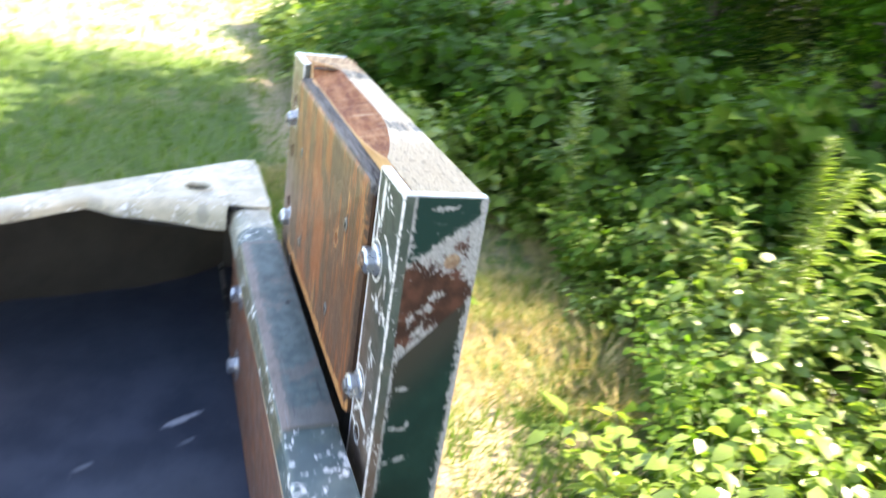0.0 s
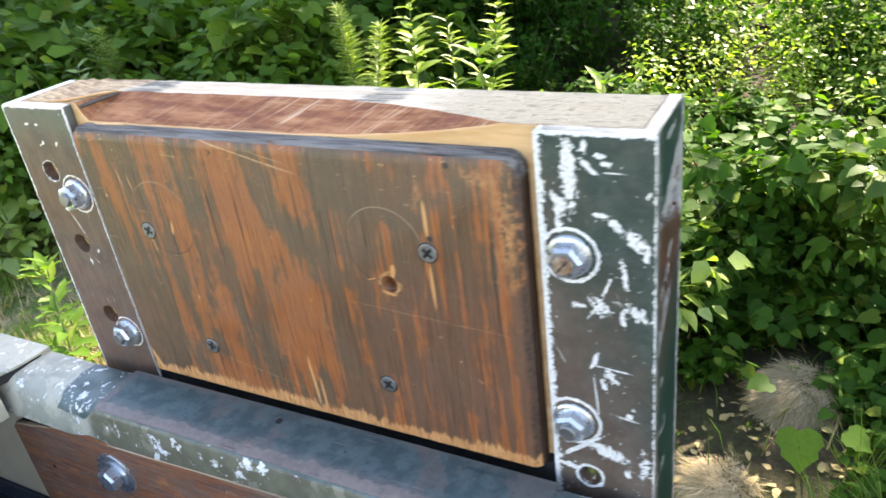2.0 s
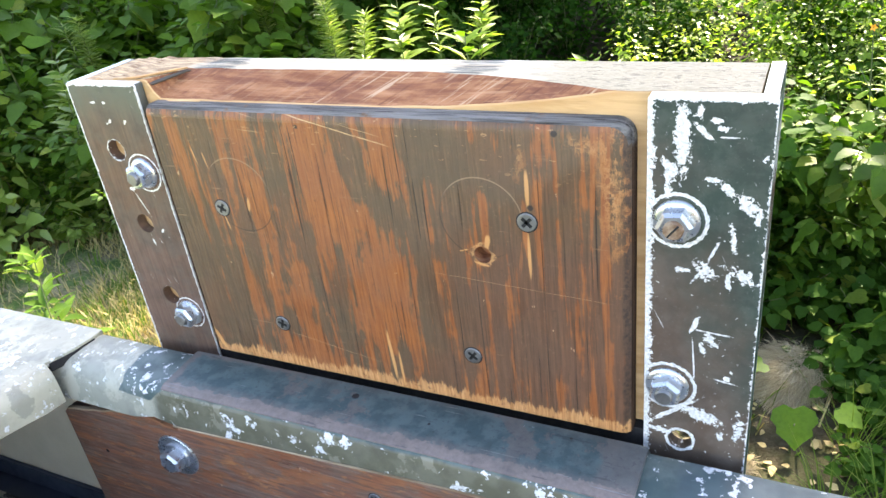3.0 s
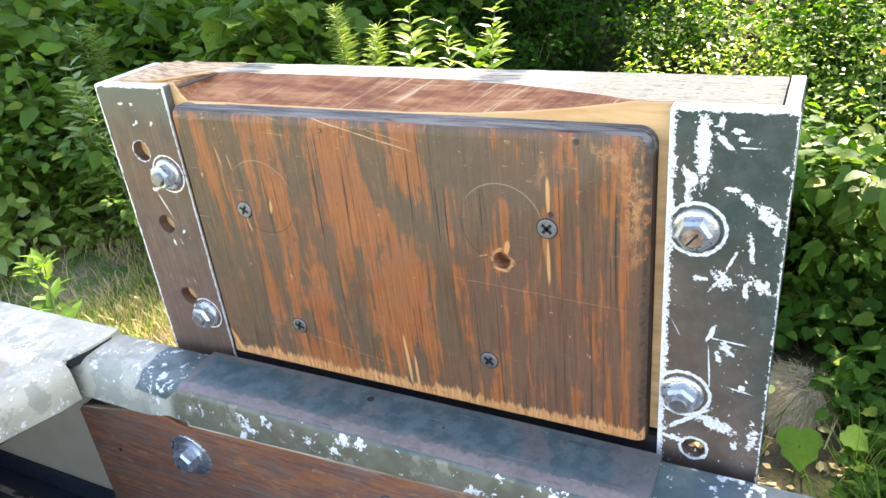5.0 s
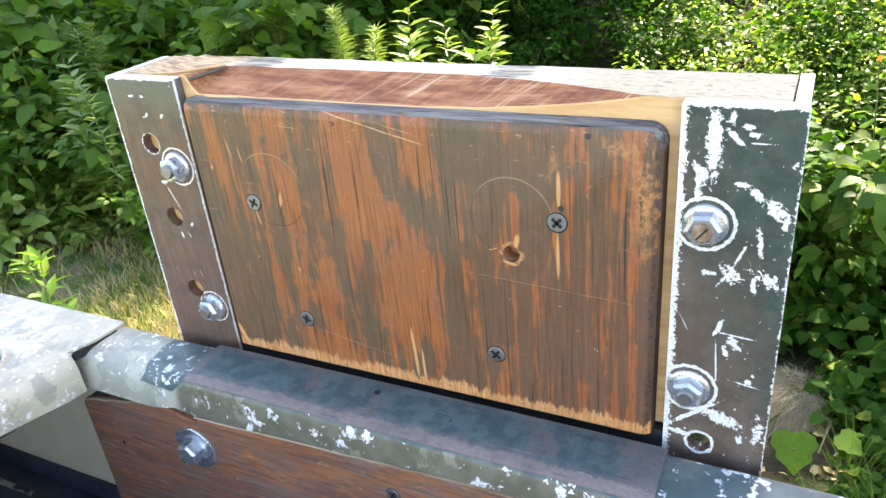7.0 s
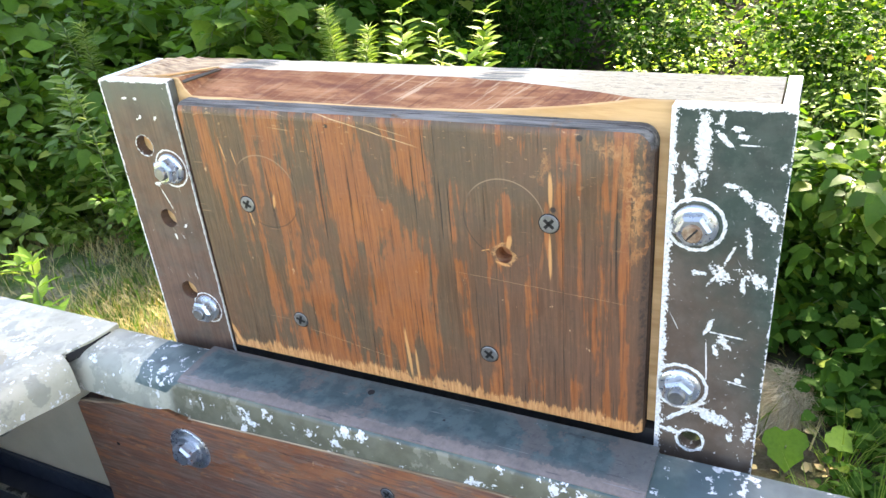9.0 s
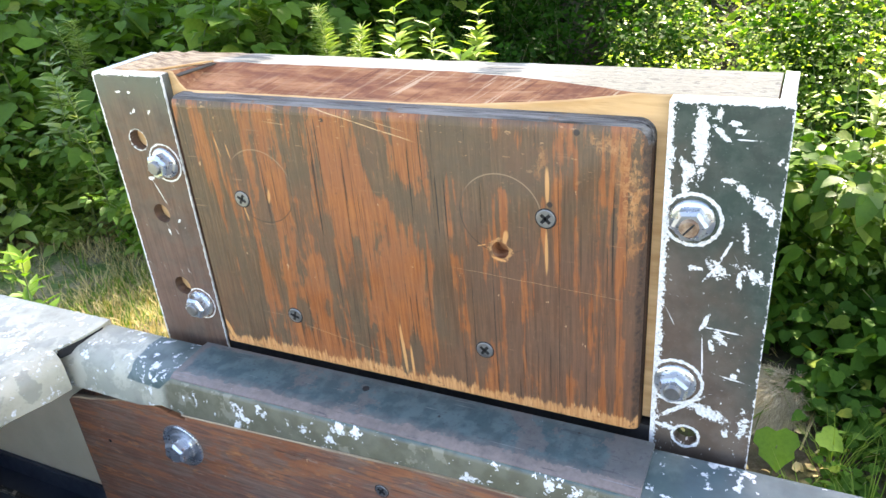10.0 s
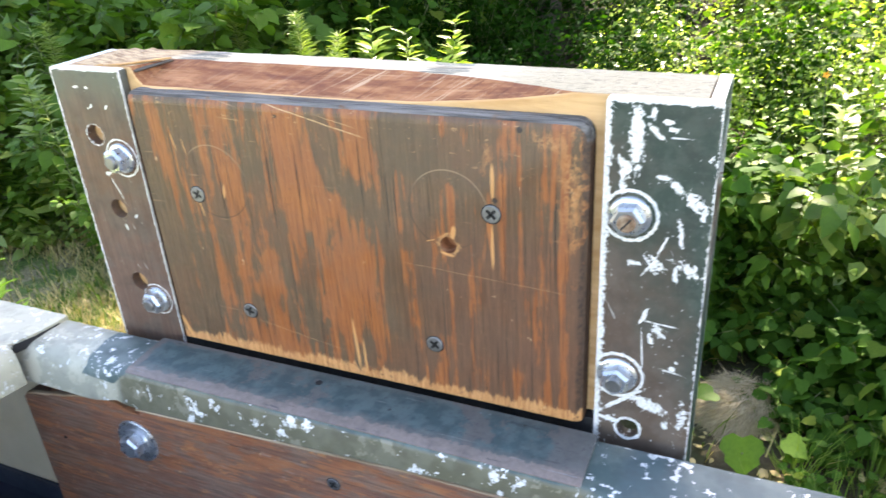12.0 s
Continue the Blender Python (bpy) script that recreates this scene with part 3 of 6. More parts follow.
    return n.finish(n.surface(color, n.math("ADD", n.math("MULTIPLY", gone, 0.05), 0.46), n.math("MULTIPLY", gone, 0.3), n.bump(height, 0.5, 0.0006), 0.18))


def metal_material(name, color, rough, scale=300.0, metal=1.0):
    n = Nodes(name)
    v = n.noise(n.coord(), scale, 4, 0.6)
    w = n.noise(n.coord(), 60.0, 4, 0.6)
    tone = n.mix(n.step(w, 0.35, 0.7), tuple(x * 0.72 for x in color), color)
    return n.finish(n.surface(tone, n.step(v, 0.3, 0.7, rough * 0.8, rough * 1.3), metal, n.bump(v, 0.15, 0.0003)))


def plain_material(name, low, high, scale, rough=0.6, depth=0.001, spec=0.4, detail=5):
    n = Nodes(name)
    v = n.noise(n.coord(), scale, detail, 0.62)
    w = n.noise(n.coord(), scale * 6.5, 4, 0.6)
    color = n.mix(n.step(v, 0.34, 0.68), low, high)
    return n.finish(n.surface(color, n.step(w, 0.3, 0.7, rough * 0.85, min(1.0, rough * 1.15)), 0.0,
                              n.bump(n.math("ADD", v, n.math("MULTIPLY", w, 0.4)), 0.5, depth), spec))


def leaf_material(name, low, high, odd, through_light=0.36, gloss=0.5, spec=0.3):
    """Leaves: each one with its own tone, thin enough to let some light through."""
    n = Nodes(name)
    geo = n.node("ShaderNodeNewGeometry")
    info = n.node("ShaderNodeObjectInfo")
    r = geo.outputs["Random Per Island"]
    color = n.mix(r, low, high)
    color = n.mix(n.step(r, 0.90, 0.99, 0.0, 0.8), color, odd)
    color = n.mix(n.math("MULTIPLY", info.outputs["Random"], 0.45), color, high)
    vein = n.noise(n.coord(), 120.0, 4, 0.6)
    color = n.mix(n.step(vein, 0.4, 0.7, 0.0, 0.28), color, low)
    front = n.surface(color, gloss, 0.0, n.bump(vein, 0.35, 0.002), spec)
    bright = n.mix(1.0, color, (1.0, 1.15, 0.45), "MULTIPLY")
    back = n.node("ShaderNodeBsdfTranslucent", Color=bright).outputs[0]
    return leaf_out(n, front, back, through_light)


def leaf_out(n, front, back, share):
    m = n.tree.nodes.new("ShaderNodeMixShader")
    m.inputs[0].default_value = share
    n.tree.links.new(front, m.inputs[1])
    n.tree.links.new(back, m.inputs[2])
    return n.finish(m.outputs[0])


def ground_material():
    n = Nodes("dry grass and soil")
    c = n.coord()
    big = n.noise(c, 0.7, 4, 0.55, 0.4)
    mid = n.noise(c, 7.0, 6, 0.65)
    fine = n.noise(c, 70.0, 6, 0.7)
    soil = n.mix(n.step(fine, 0.3, 0.7), (0.13, 0.095, 0.055), (0.36, 0.29, 0.18))
    green = n.mix(n.step(fine, 0.3, 0.7), (0.035, 0.07, 0.015), (0.12, 0.19, 0.045))
    color = n.mix(n.step(mid, 0.40, 0.60), soil, green)
    x, y, z = n.axes(c)
    lawn = n.step(x, -1.5, -3.6)
    open_lawn = n.math("MULTIPLY", lawn, n.step(y, 2.6, 1.2))
    color = n.mix(n.math("MULTIPLY", open_lawn, n.step(big, 0.30, 0.50, 0.35, 0.95)), color, green)
    # Far lawn paled: the sun that falls there is put into the colour.
    pale = n.mix(n.step(fine, 0.3, 0.7), (0.36, 0.34, 0.20), (0.55, 0.52, 0.36))
    color = n.mix(n.step(n.math("ADD", x, n.math("MULTIPLY", mid, 1.2)), -5.2, -6.4), color, pale)
    # Leaf litter, toned darker to hold the shade of wood and thicket.
    shaded_litter = n.math("MAXIMUM", n.step(y, 2.4, 3.6), n.math("MULTIPLY", n.step(n.math("ADD", x, n.math("MULTIPLY", mid, 0.3)), 0.05, 0.35), n.step(y, 0.35, 0.85, 0.0, 0.85)))
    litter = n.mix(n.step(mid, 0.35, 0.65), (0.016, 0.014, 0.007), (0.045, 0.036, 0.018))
    color = n.mix(shaded_litter, color, litter)
    path = n.math("ADD", n.math("MULTIPLY", n.math("SUBTRACT", y, n.math("MULTIPLY", x, -0.03)), 1.0), n.math("MULTIPLY", n.math("SUBTRACT", mid, 0.5), 0.5))
    bare = n.step(n.math("ABSOLUTE", n.math("SUBTRACT", path, 0.62)), 0.36, 0.16)
    bare = n.math("MULTIPLY", bare, n.step(x, 0.25, -0.05))
    color = n.mix(n.math("MULTIPLY", bare, 0.75), color, n.mix(n.step(fine, 0.3, 0.7), (0.31, 0.22, 0.14), (0.54, 0.41, 0.28)))
    return n.finish(n.surface(color, 0.9, 0.0, n.bump(n.math("ADD", mid, n.math("MULTIPLY", fine, 0.5)), 0.7, 0.03), 0.2))


PLY = plywood_material("stained plywood face")
PLY_LOW = plywood_material("stained plywood lower panel", turned=True, pale=False)
PLY_EDGE = edge_ply_material()
EDGE_WOOD = timber_material("weathered panel edge", (0.24, 0.150, 0.085), (0.50, 0.380, 0.260), (0.085, 0.050, 0.030))
PALE_WOOD = timber_material("raw pale wood", (0.54, 0.300, 0.130), (0.74, 0.470, 0.235), (0.33, 0.16, 0.065))
TOP_WOOD = timber_material("weathered timber top", (0.54, 0.420, 0.285), (0.78, 0.660, 0.490), (0.30, 0.21, 0.13), bands=True)
RED_WOOD = timber_material("reddish sawn timber", (0.215, 0.078, 0.036), (0.470, 0.215, 0.105), (0.14, 0.052, 0.030), scale=(14, 75, 60), sawn=True)
TOP_WEAR = ((0.3495, 1.2190, 0.0200, 0.0042, 1.60, 1.3), (0.3560, 1.2295, 0.0035, 0.0018, 1.57, 1.2), (0.3575, 1.2215, 0.0060, 0.0017, -0.79, 1.4), (0.3620, 1.2260, 0.0024, 0.0018, 0.0, 1.3),
            (0.3645, 1.2230, 0.0030, 0.0016, 0.0, 1.1), (0.3665, 1.2193, 0.0042, 0.0006, 0.0, 1.5), (0.3435, 1.2070, 0.0036, 0.0026, -1.1, 1.2), (0.3810, 1.2110, 0.0018, 0.0014, 0.8, 1.2))
MID_WEAR = ((0.3455, 1.2035, 0.0050, 0.0040, -1.6, 1.3), (0.3445, 1.1945, 0.0045, 0.0022, -1.4, 1.1), (0.3615, 1.2010, 0.0042, 0.0018, 0.0, 1.4), (0.3685, 1.1965, 0.0060, 0.0026, -0.67, 1.3),
            (0.3765, 1.1905, 0.0068, 0.0044, -0.7, 1.0), (0.3800, 1.1840, 0.0045, 0.0016, -1.57, 1.1), (0.3640, 1.1680, 0.0064, 0.0009, -1.95, 1.5), (0.3605, 1.1575, 0.0062, 0.0046, -0.79, 0.9),
            (0.3590, 1.1570, 0.0080, 0.0010, -2.1, 1.5), (0.3715, 1.1740, 0.0090, 0.0016, -1.4, 0.9), (0.3705, 1.1530, 0.0048, 0.0016, -1.41, 1.3), (0.3760, 1.1570, 0.0080, 0.0042, -0.5, 0.8), (0.3515, 1.1570, 0.0034, 0.0018, 0.0, 1.1))
LOW_WEAR = ((0.3575, 1.1285, 0.0058, 0.0017, -1.95, 1.4), (0.3665, 1.1255, 0.0085, 0.0006, -0.08, 1.6), (0.3615, 1.1160, 0.0042, 0.0017, -1.33, 1.4), (0.3650, 1.1215, 0.0050, 0.0034, -0.79, 0.9),
            (0.3580, 1.1080, 0.0140, 0.0005, -1.50, 1.6), (0.3625, 1.0765, 0.0110, 0.0046, -0.37, 1.6), (0.3485, 1.0755, 0.0175, 0.0016, 0.70, 1.5), (0.3430, 1.0625, 0.0100, 0.0024, -0.1, 1.2),
            (0.3720, 1.0655, 0.0030, 0.0024, -1.57, 1.4), (0.3725, 1.0990, 0.0080, 0.0006, -0.15, 1.4), (0.3730, 1.1005, 0.0024, 0.0018, -1.57, 1.2), (0.3800, 1.0720, 0.0030, 0.0100, 0.0, 0.7))
ALU_GREEN = worn_leaf("chipped dark green paint on aluminium", green_leaf_paint, (0.86, 0.85, 0.83), TOP_WEAR + MID_WEAR + LOW_WEAR,
                      ((0.3484, 1.181, 0.0124, 0.085, 1.5), (0.3465, 1.0915, 0.0128, 0.085, 1.5), (0.3535, 1.0585, 0.0066, 0.16, 1.0)),
                      (("x", 0.3355, 0.0036, 1.25), ("x", 0.3845, 0.0015, 0.9), ("z", 1.2352, 0.0018, 1.3)), gloss=0.40, specks=0.66)
ALU_SIDE = side_leaf("flaking green paint on aluminium side")
ALU_BROWN = worn_leaf("thin brown paint on aluminium", brown_leaf_paint, (0.84, 0.83, 0.81),
                      ((0.0260, 1.1700, 0.0036, 0.0016, 0.2, 1.2), (0.0300, 1.1600, 0.0110, 0.0006, -1.15, 1.6), (0.0290, 1.1330, 0.0030, 0.0010, -1.2, 1.3), (0.0400, 1.1420, 0.0028, 0.0012, 0.9, 1.1),
                       (0.0170, 1.2240, 0.0030, 0.0008, 0.1, 1.4), (0.0260, 1.2125, 0.0040, 0.0010, 0.6, 0.8), (0.0380, 1.2125, 0.0020, 0.0010, 0.8, 1.1), (0.0260, 1.2240, 0.0016, 0.0010, 0.0, 1.1)),
                      ((0.0408, 1.181, 0.0118, 0.055, 1.3), (0.0402, 1.081, 0.0110, 0.055, 1.2), (0.0235, 1.1945, 0.0068, 0.06, 0.7)),
                      (("x", 0.0, 0.0016, 1.1), ("x", 0.0545, 0.0009, 1.1), ("z", 1.2352, 0.0016, 1.2)), gloss=0.34, paint_metal=0.22, spec=0.35, specks=0.69, brushed=0.25)
ALU_BARE = metal_material("bare cut aluminium", (0.90, 0.91, 0.92), 0.38)
ZINC = metal_material("zinc plated steel", (0.70, 0.72, 0.745), 0.29, metal=0.88)
DULL_STEEL = metal_material("dull screw steel", (0.30, 0.295, 0.29), 0.5)
RUSTY = plain_material("rusty bolt end", (0.16, 0.085, 0.045), (0.34, 0.24, 0.16), 260.0, 0.6, 0.0004)
# Stands in for the shade inside gaps, holes and recesses.
BLACK = plain_material("black for shade in gaps", (0.010, 0.010, 0.010), (0.022, 0.020, 0.020), 40.0, 0.7)
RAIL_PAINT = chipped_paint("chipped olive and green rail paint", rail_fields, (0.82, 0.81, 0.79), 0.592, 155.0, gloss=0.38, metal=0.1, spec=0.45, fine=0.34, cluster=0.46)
STRIP_PAINT = chipped_paint("dark blue-grey rail strip paint", strip_fields, (0.50, 0.52, 0.54), 0.72, 150.0, gloss=0.40, metal=0.1, spec=0.45)
TAN_PAINT = chipped_paint("pale olive sheet paint", tan_fields, (0.84, 0.83, 0.80), 0.578, 170.0, gloss=0.36, metal=0.1, spec=0.5, fine=0.38, cluster=0.46)
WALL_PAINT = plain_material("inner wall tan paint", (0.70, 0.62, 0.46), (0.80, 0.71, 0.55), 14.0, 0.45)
# Olive-tan paint toned dark brown: the end wall's shade is in the colour.
DARK_WALL = plain_material("inner paint with shade in its brown", (0.048, 0.039, 0.029), (0.076, 0.062, 0.046), 9.0, 0.5)


def floor_paint():
    """Blue-black paint with dust and a few scrapes."""
    n = Nodes("blue-black floor paint")
    c = n.coord()
    v = n.noise(c, 18.0, 5, 0.6)
    w = n.noise(c, 140.0, 4, 0.6)
    color = n.mix(n.step(v, 0.35, 0.68), (0.028, 0.038, 0.058), (0.050, 0.062, 0.088))
    color = n.mix(n.step(n.noise(c, 260.0, 3, 0.6), 0.66, 0.74, 0.0, 0.35), color, (0.16, 0.16, 0.16))
    x, y, z = n.axes(c)
    for cx, cy, long, wide, share in ((0.0525, -0.098, 0.025, 0.0048, 0.85), (0.089, -0.094, 0.012, 0.0022, 0.4), (0.116, -0.189, 0.010, 0.0026, 0.35)):
        dx, dy = n.math("SUBTRACT", x, cx), n.math("SUBTRACT", y, cy)
        along = n.math("DIVIDE", n.math("SUBTRACT", n.math("MULTIPLY", dy, 0.855), n.math("MULTIPLY", dx, 0.518)), long)
        across = n.math("DIVIDE", n.math("ADD", n.math("MULTIPLY", dx, 0.855), n.math("MULTIPLY", dy, 0.518)), wide)
        d = n.math("ADD", n.math("MULTIPLY", along, along), n.math("MULTIPLY", across, across))
        d = n.math("ADD", d, n.math("MULTIPLY", n.math("SUBTRACT", w, 0.5), 2.4))
        color = n.mix(n.step(d, 1.0, 0.6, 0.0, share), color, (0.36, 0.38, 0.42))
    return n.finish(n.surface(color, n.step(w, 0.3, 0.7, 0.28, 0.42), 0.0, n.bump(n.math("ADD", v, n.math("MULTIPLY", w, 0.4)), 0.5, 0.0006), 0.5))


NAVY = floor_paint()
GROUND = ground_material()
LEAF_MID = leaf_material("mid green leaves", (0.044, 0.104, 0.010), (0.120, 0.225, 0.022), (0.30, 0.32, 0.04), 0.48, 0.5, 0.25)
LEAF_DEEP = leaf_material("deep green leaves", (0.018, 0.060, 0.007), (0.062, 0.145, 0.014), (0.19, 0.22, 0.03), 0.40, 0.6, 0.12)
LEAF_PALE = leaf_material("pale green leaves", (0.130, 0.210, 0.030), (0.29, 0.38, 0.085), (0.58, 0.58, 0.24), 0.45, 0.36, 0.6)
# Brighter copy of the leaves: the glade's sunlight is put into the colour.
LEAF_GLADE = leaf_material("glade leaves brightened as if sunlit", (0.110, 0.220, 0.014), (0.42, 0.54, 0.100), (0.66, 0.64, 0.28), 0.62, 0.34, 0.5)
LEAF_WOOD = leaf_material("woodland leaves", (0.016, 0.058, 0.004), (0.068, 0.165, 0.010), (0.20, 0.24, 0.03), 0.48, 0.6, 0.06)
# Darker copy of the woodland leaves: the wood's shade is put into the colour.
LEAF_SHADE = leaf_material("understorey leaves darkened as if shaded", (0.007, 0.030, 0.003), (0.026, 0.082, 0.006), (0.12, 0.17, 0.02), 0.42, 0.6, 0.05)
BLADE = leaf_material("grass blades", (0.050, 0.112, 0.010), (0.15, 0.235, 0.032), (0.38, 0.34, 0.14), 0.35, 0.6, 0.15)
STRAW = leaf_material("dry straw", (0.34, 0.25, 0.10), (0.60, 0.47, 0.22), (0.22, 0.15, 0.07), 0.25, 0.6)
FUR = leaf_material("grey dead grass", (0.30, 0.235, 0.145), (0.62, 0.510, 0.340), (0.14, 0.10, 0.055), 0.2, 0.8, 0.05)
STEM = plain_material("green stems", (0.06, 0.09, 0.025), (0.14, 0.16, 0.06), 30.0, 0.6)
BARK = plain_material("tree bark", (0.035, 0.027, 0.02), (0.12, 0.095, 0.07), 16.0, 0.85, 0.02, 0.2)
FLOWER = plain_material("orange petals", (0.75, 0.28, 0.02), (0.85, 0.42, 0.03), 60.0, 0.6)


# ---- building helpers ----
def part(name, bm, material, parent, label="", smooth=False):
    """One mesh object out of a bmesh, under a thing or a part."""
    me = bpy.data.meshes.new(name)
    bm.normal_update()
    bm.to_mesh(me)
    bm.free()
    for m in (material if isinstance(material, (list, tuple)) else [material]):
        me.materials.append(m)
    if smooth:
        me.polygons.foreach_set("use_smooth", [True] * len(me.polygons))
        me.set_sharp_from_angle(angle=radians(40))
    ob = new(name, me)
    if parent is not None:
        ob.parent = parent
        ob.matrix_parent_inverse = Matrix.Translation(-Vector(root_of(parent).location))
    if label:
        ob["label"] = label
    return ob


def root_of(ob):
    while ob.parent is not None:
        ob = ob.parent
    return ob


def under(child, parent):
    """Hangs a part under another part of the same thing."""
    child.parent = parent
    child.matrix_parent_inverse = Matrix.Identity(4)
    return child


def base(name, at, label, category, group="", kind=""):
    ob = new(name)
    ob.empty_display_size = 0.05
    ob.location = at
    return tagged(ob, label, category, group, kind)


def ring(cx, cy, rx, ry=None, count=20, turn=0.0):
    ry = rx if ry is None else ry
    return [(cx + rx * math.cos(turn + 2 * math.pi * k / count), cy + ry * math.sin(turn + 2 * math.pi * k / count)) for k in range(count)]


def rounded(x0, z0, x1, z1, radii, count=6):
    """Outline of a rectangle with its own corner radius at low-left, low-right, top-right, top-left."""
    out = []
    for (cx, cz, sx, sz, a0), r in zip(((x0, z0, 1, 1, 180), (x1, z0, -1, 1, 270), (x1, z1, -1, -1, 0), (x0, z1, 1, -1, 90)), radii):
        for k in range(count + 1):
            a = radians(a0 + 90 * k / count)
            out.append((cx + sx * r + r * math.cos(a), cz + sz * r + r * math.sin(a)))
    return out


def plate(outline, holes, low, high, axes="xz", bevel=0.0, wobble=0.0):
    """A plate with holes: outline in two axes, from low to high along the third."""
    from mathutils.geometry import tessellate_polygon
    bm = bmesh.new()
    loops = [outline] + list(holes)
    flat = [p for loop in loops for p in loop]
    tris = tessellate_polygon([[Vector((a, b, 0)) for a, b in loop] for loop in loops])

    def put(p, d):
        if axes == "xz":
            return (p[0], d, p[1])
        if axes == "yz":
            return (d, p[0], p[1])
        return (p[0], p[1], d)

    lower = [bm.verts.new(put(p, low)) for p in flat]
    upper = [bm.verts.new(put(p, high)) for p in flat]
    for t in tris:
        for side, flip in ((lower, False), (upper, True)):
            vs = [side[i] for i in t]
            bm.faces.new(vs[::-1] if flip else vs)
    start = 0
    for loop in loops:
        k = len(loop)
        for i in range(k):
            a, b = start + i, start + (i + 1) % k
            bm.faces.new((lower[a], lower[b], upper[b], upper[a]))
        start += k
    bmesh.ops.recalc_face_normals(bm, faces=bm.faces)
    if bevel:
        sharp = [e for e in bm.edges if len(e.link_faces) == 2 and e.calc_face_angle(0) > radians(60)]
        bmesh.ops.bevel(bm, geom=sharp, offset=bevel, segments=2, profile=0.6, affect="EDGES", clamp_overlap=True)
    return bm


def box(x0, x1, y0, y1, z0, z1, bevel=0.0, segments=2):
    bm = bmesh.new()
    bmesh.ops.create_cube(bm, size=1, matrix=Matrix.Translation(((x0 + x1) / 2, (y0 + y1) / 2, (z0 + z1) / 2)) @ Matrix.Diagonal((x1 - x0, y1 - y0, z1 - z0, 1)))
    if bevel:
        bmesh.ops.bevel(bm, geom=bm.edges[:], offset=bevel, segments=segments, affect="EDGES", clamp_overlap=True)
    return bm


def sweep(profile, rows, closed=True, caps=True):
    """Skins a profile of (across, up) pairs, or one for each row, along rows of (origin, across axis)."""
    bm = bmesh.new()
    loops = []
    own = isinstance(profile[0][0], (tuple, list))
    for n, (origin, across) in enumerate(rows):
        o, a = Vector(origin), Vector(across)
        loops.append([bm.verts.new(o + a * p + Vector((0, 0, q))) for p, q in (profile[n] if own else profile)])
    k = len(loops[0])
    for one, two in zip(loops, loops[1:]):
        for i in range(k if closed else k - 1):
            j = (i + 1) % k
            bm.faces.new((one[i], one[j], two[j], two[i]))
    if closed and caps:
        bm.faces.new(loops[0])
        bm.faces.new(loops[-1][::-1])
    bmesh.ops.recalc_face_normals(bm, faces=bm.faces)
    return bm


def lathe(profile, center, axis="y", count=20, sides=None):
    """Turns (radius, along) pairs about an axis through center."""
    bm = bmesh.new()
    loops = []
    for r, h in profile:
        loop = []
        for k in range(count):
            a = 2 * math.pi * k / count
            u, v = r * math.cos(a), r * math.sin(a)
            p = (u, h, v) if axis == "y" else (u, v, h) if axis == "z" else (h, u, v)
            loop.append(bm.verts.new(Vector(center) + Vector(p)))
        loops.append(loop)
    for one, two in zip(loops, loops[1:]):
        for i in range(count):
            j = (i + 1) % count
            bm.faces.new((one[i], one[j], two[j], two[i]))
    bm.faces.new(loops[0][::-1])
    bm.faces.new(loops[-1])
    bmesh.ops.recalc_face_normals(bm, faces=bm.faces)
    return bm


def hexagon(radius, y0, y1, center, turn=0.0, chamfer=0.0012):
    bm = bmesh.new()
    loops = []
    for r, y in ((radius, y0), (radius, y1 + chamfer), (radius - chamfer, y1)):
        loops.append([bm.verts.new((center[0] + r * math.cos(turn + k * math.pi / 3), y, center[2] + r * math.sin(turn + k * math.pi / 3))) for k in range(6)])
    for one, two in zip(loops, loops[1:]):
        for i in range(6):
            j = (i + 1) % 6
            bm.faces.new((one[i], one[j], two[j], two[i]))
    bm.faces.new(loops[0][::-1])
    bm.faces.new(loops[-1])
    bmesh.ops.recalc_face_normals(bm, faces=bm.faces)
    return bm


def bolt(parent, x, y, z, washer=0.0105, across=0.0078, nut=True, turn=0.2, slotted=False):
    """A flanged nut on a bolt's end, or a bolt head on a dished washer, towards -y; y is the face that it is tightened on."""
    b = part("bolt", hexagon(across, y - 0.0012, y - (0.0086 if nut else 0.0104), (x, y, z), turn, 0.0016), ZINC, parent)
    if nut:
        rim = [(washer, 0.0), (washer, -0.0010), (washer * 0.95, -0.0016), (across * 1.06, -0.0021), (across * 0.8, -0.0022)]
    else:
        rim = [(washer, 0.0), (washer, -0.0012), (washer * 0.95, -0.0020), (washer * 0.88, -0.0021), (washer * 0.80, -0.0013), (across * 1.22, -0.0014), (across * 1.16, -0.0028), (across * 0.9, -0.0032)]
    w = part("washer", lathe(rim, (x, y + 0.0002, z), count=32), ZINC, parent, smooth=True)
    under(w, b)
    if nut:
        end = lathe([(0.0043, 0.0), (0.0043, -0.0026), (0.0036, -0.0034)], (x, y - 0.0072, z), count=18)
        s = part("shank", end, RUSTY if slotted else DULL_STEEL, parent, "rusty bolt end" if slotted else "", smooth=True)
        under(s, b)
        if slotted:
            bm = bmesh.new()
            bmesh.ops.create_cube(bm, size=1, matrix=Matrix.Translation((x, y - 0.01075, z)) @ Matrix.Rotation(-0.9, 4, "Y") @ Matrix.Diagonal((0.0074, 0.0003, 0.0008, 1)))
            under(part("slot", bm, BLACK, parent), b)
    return b


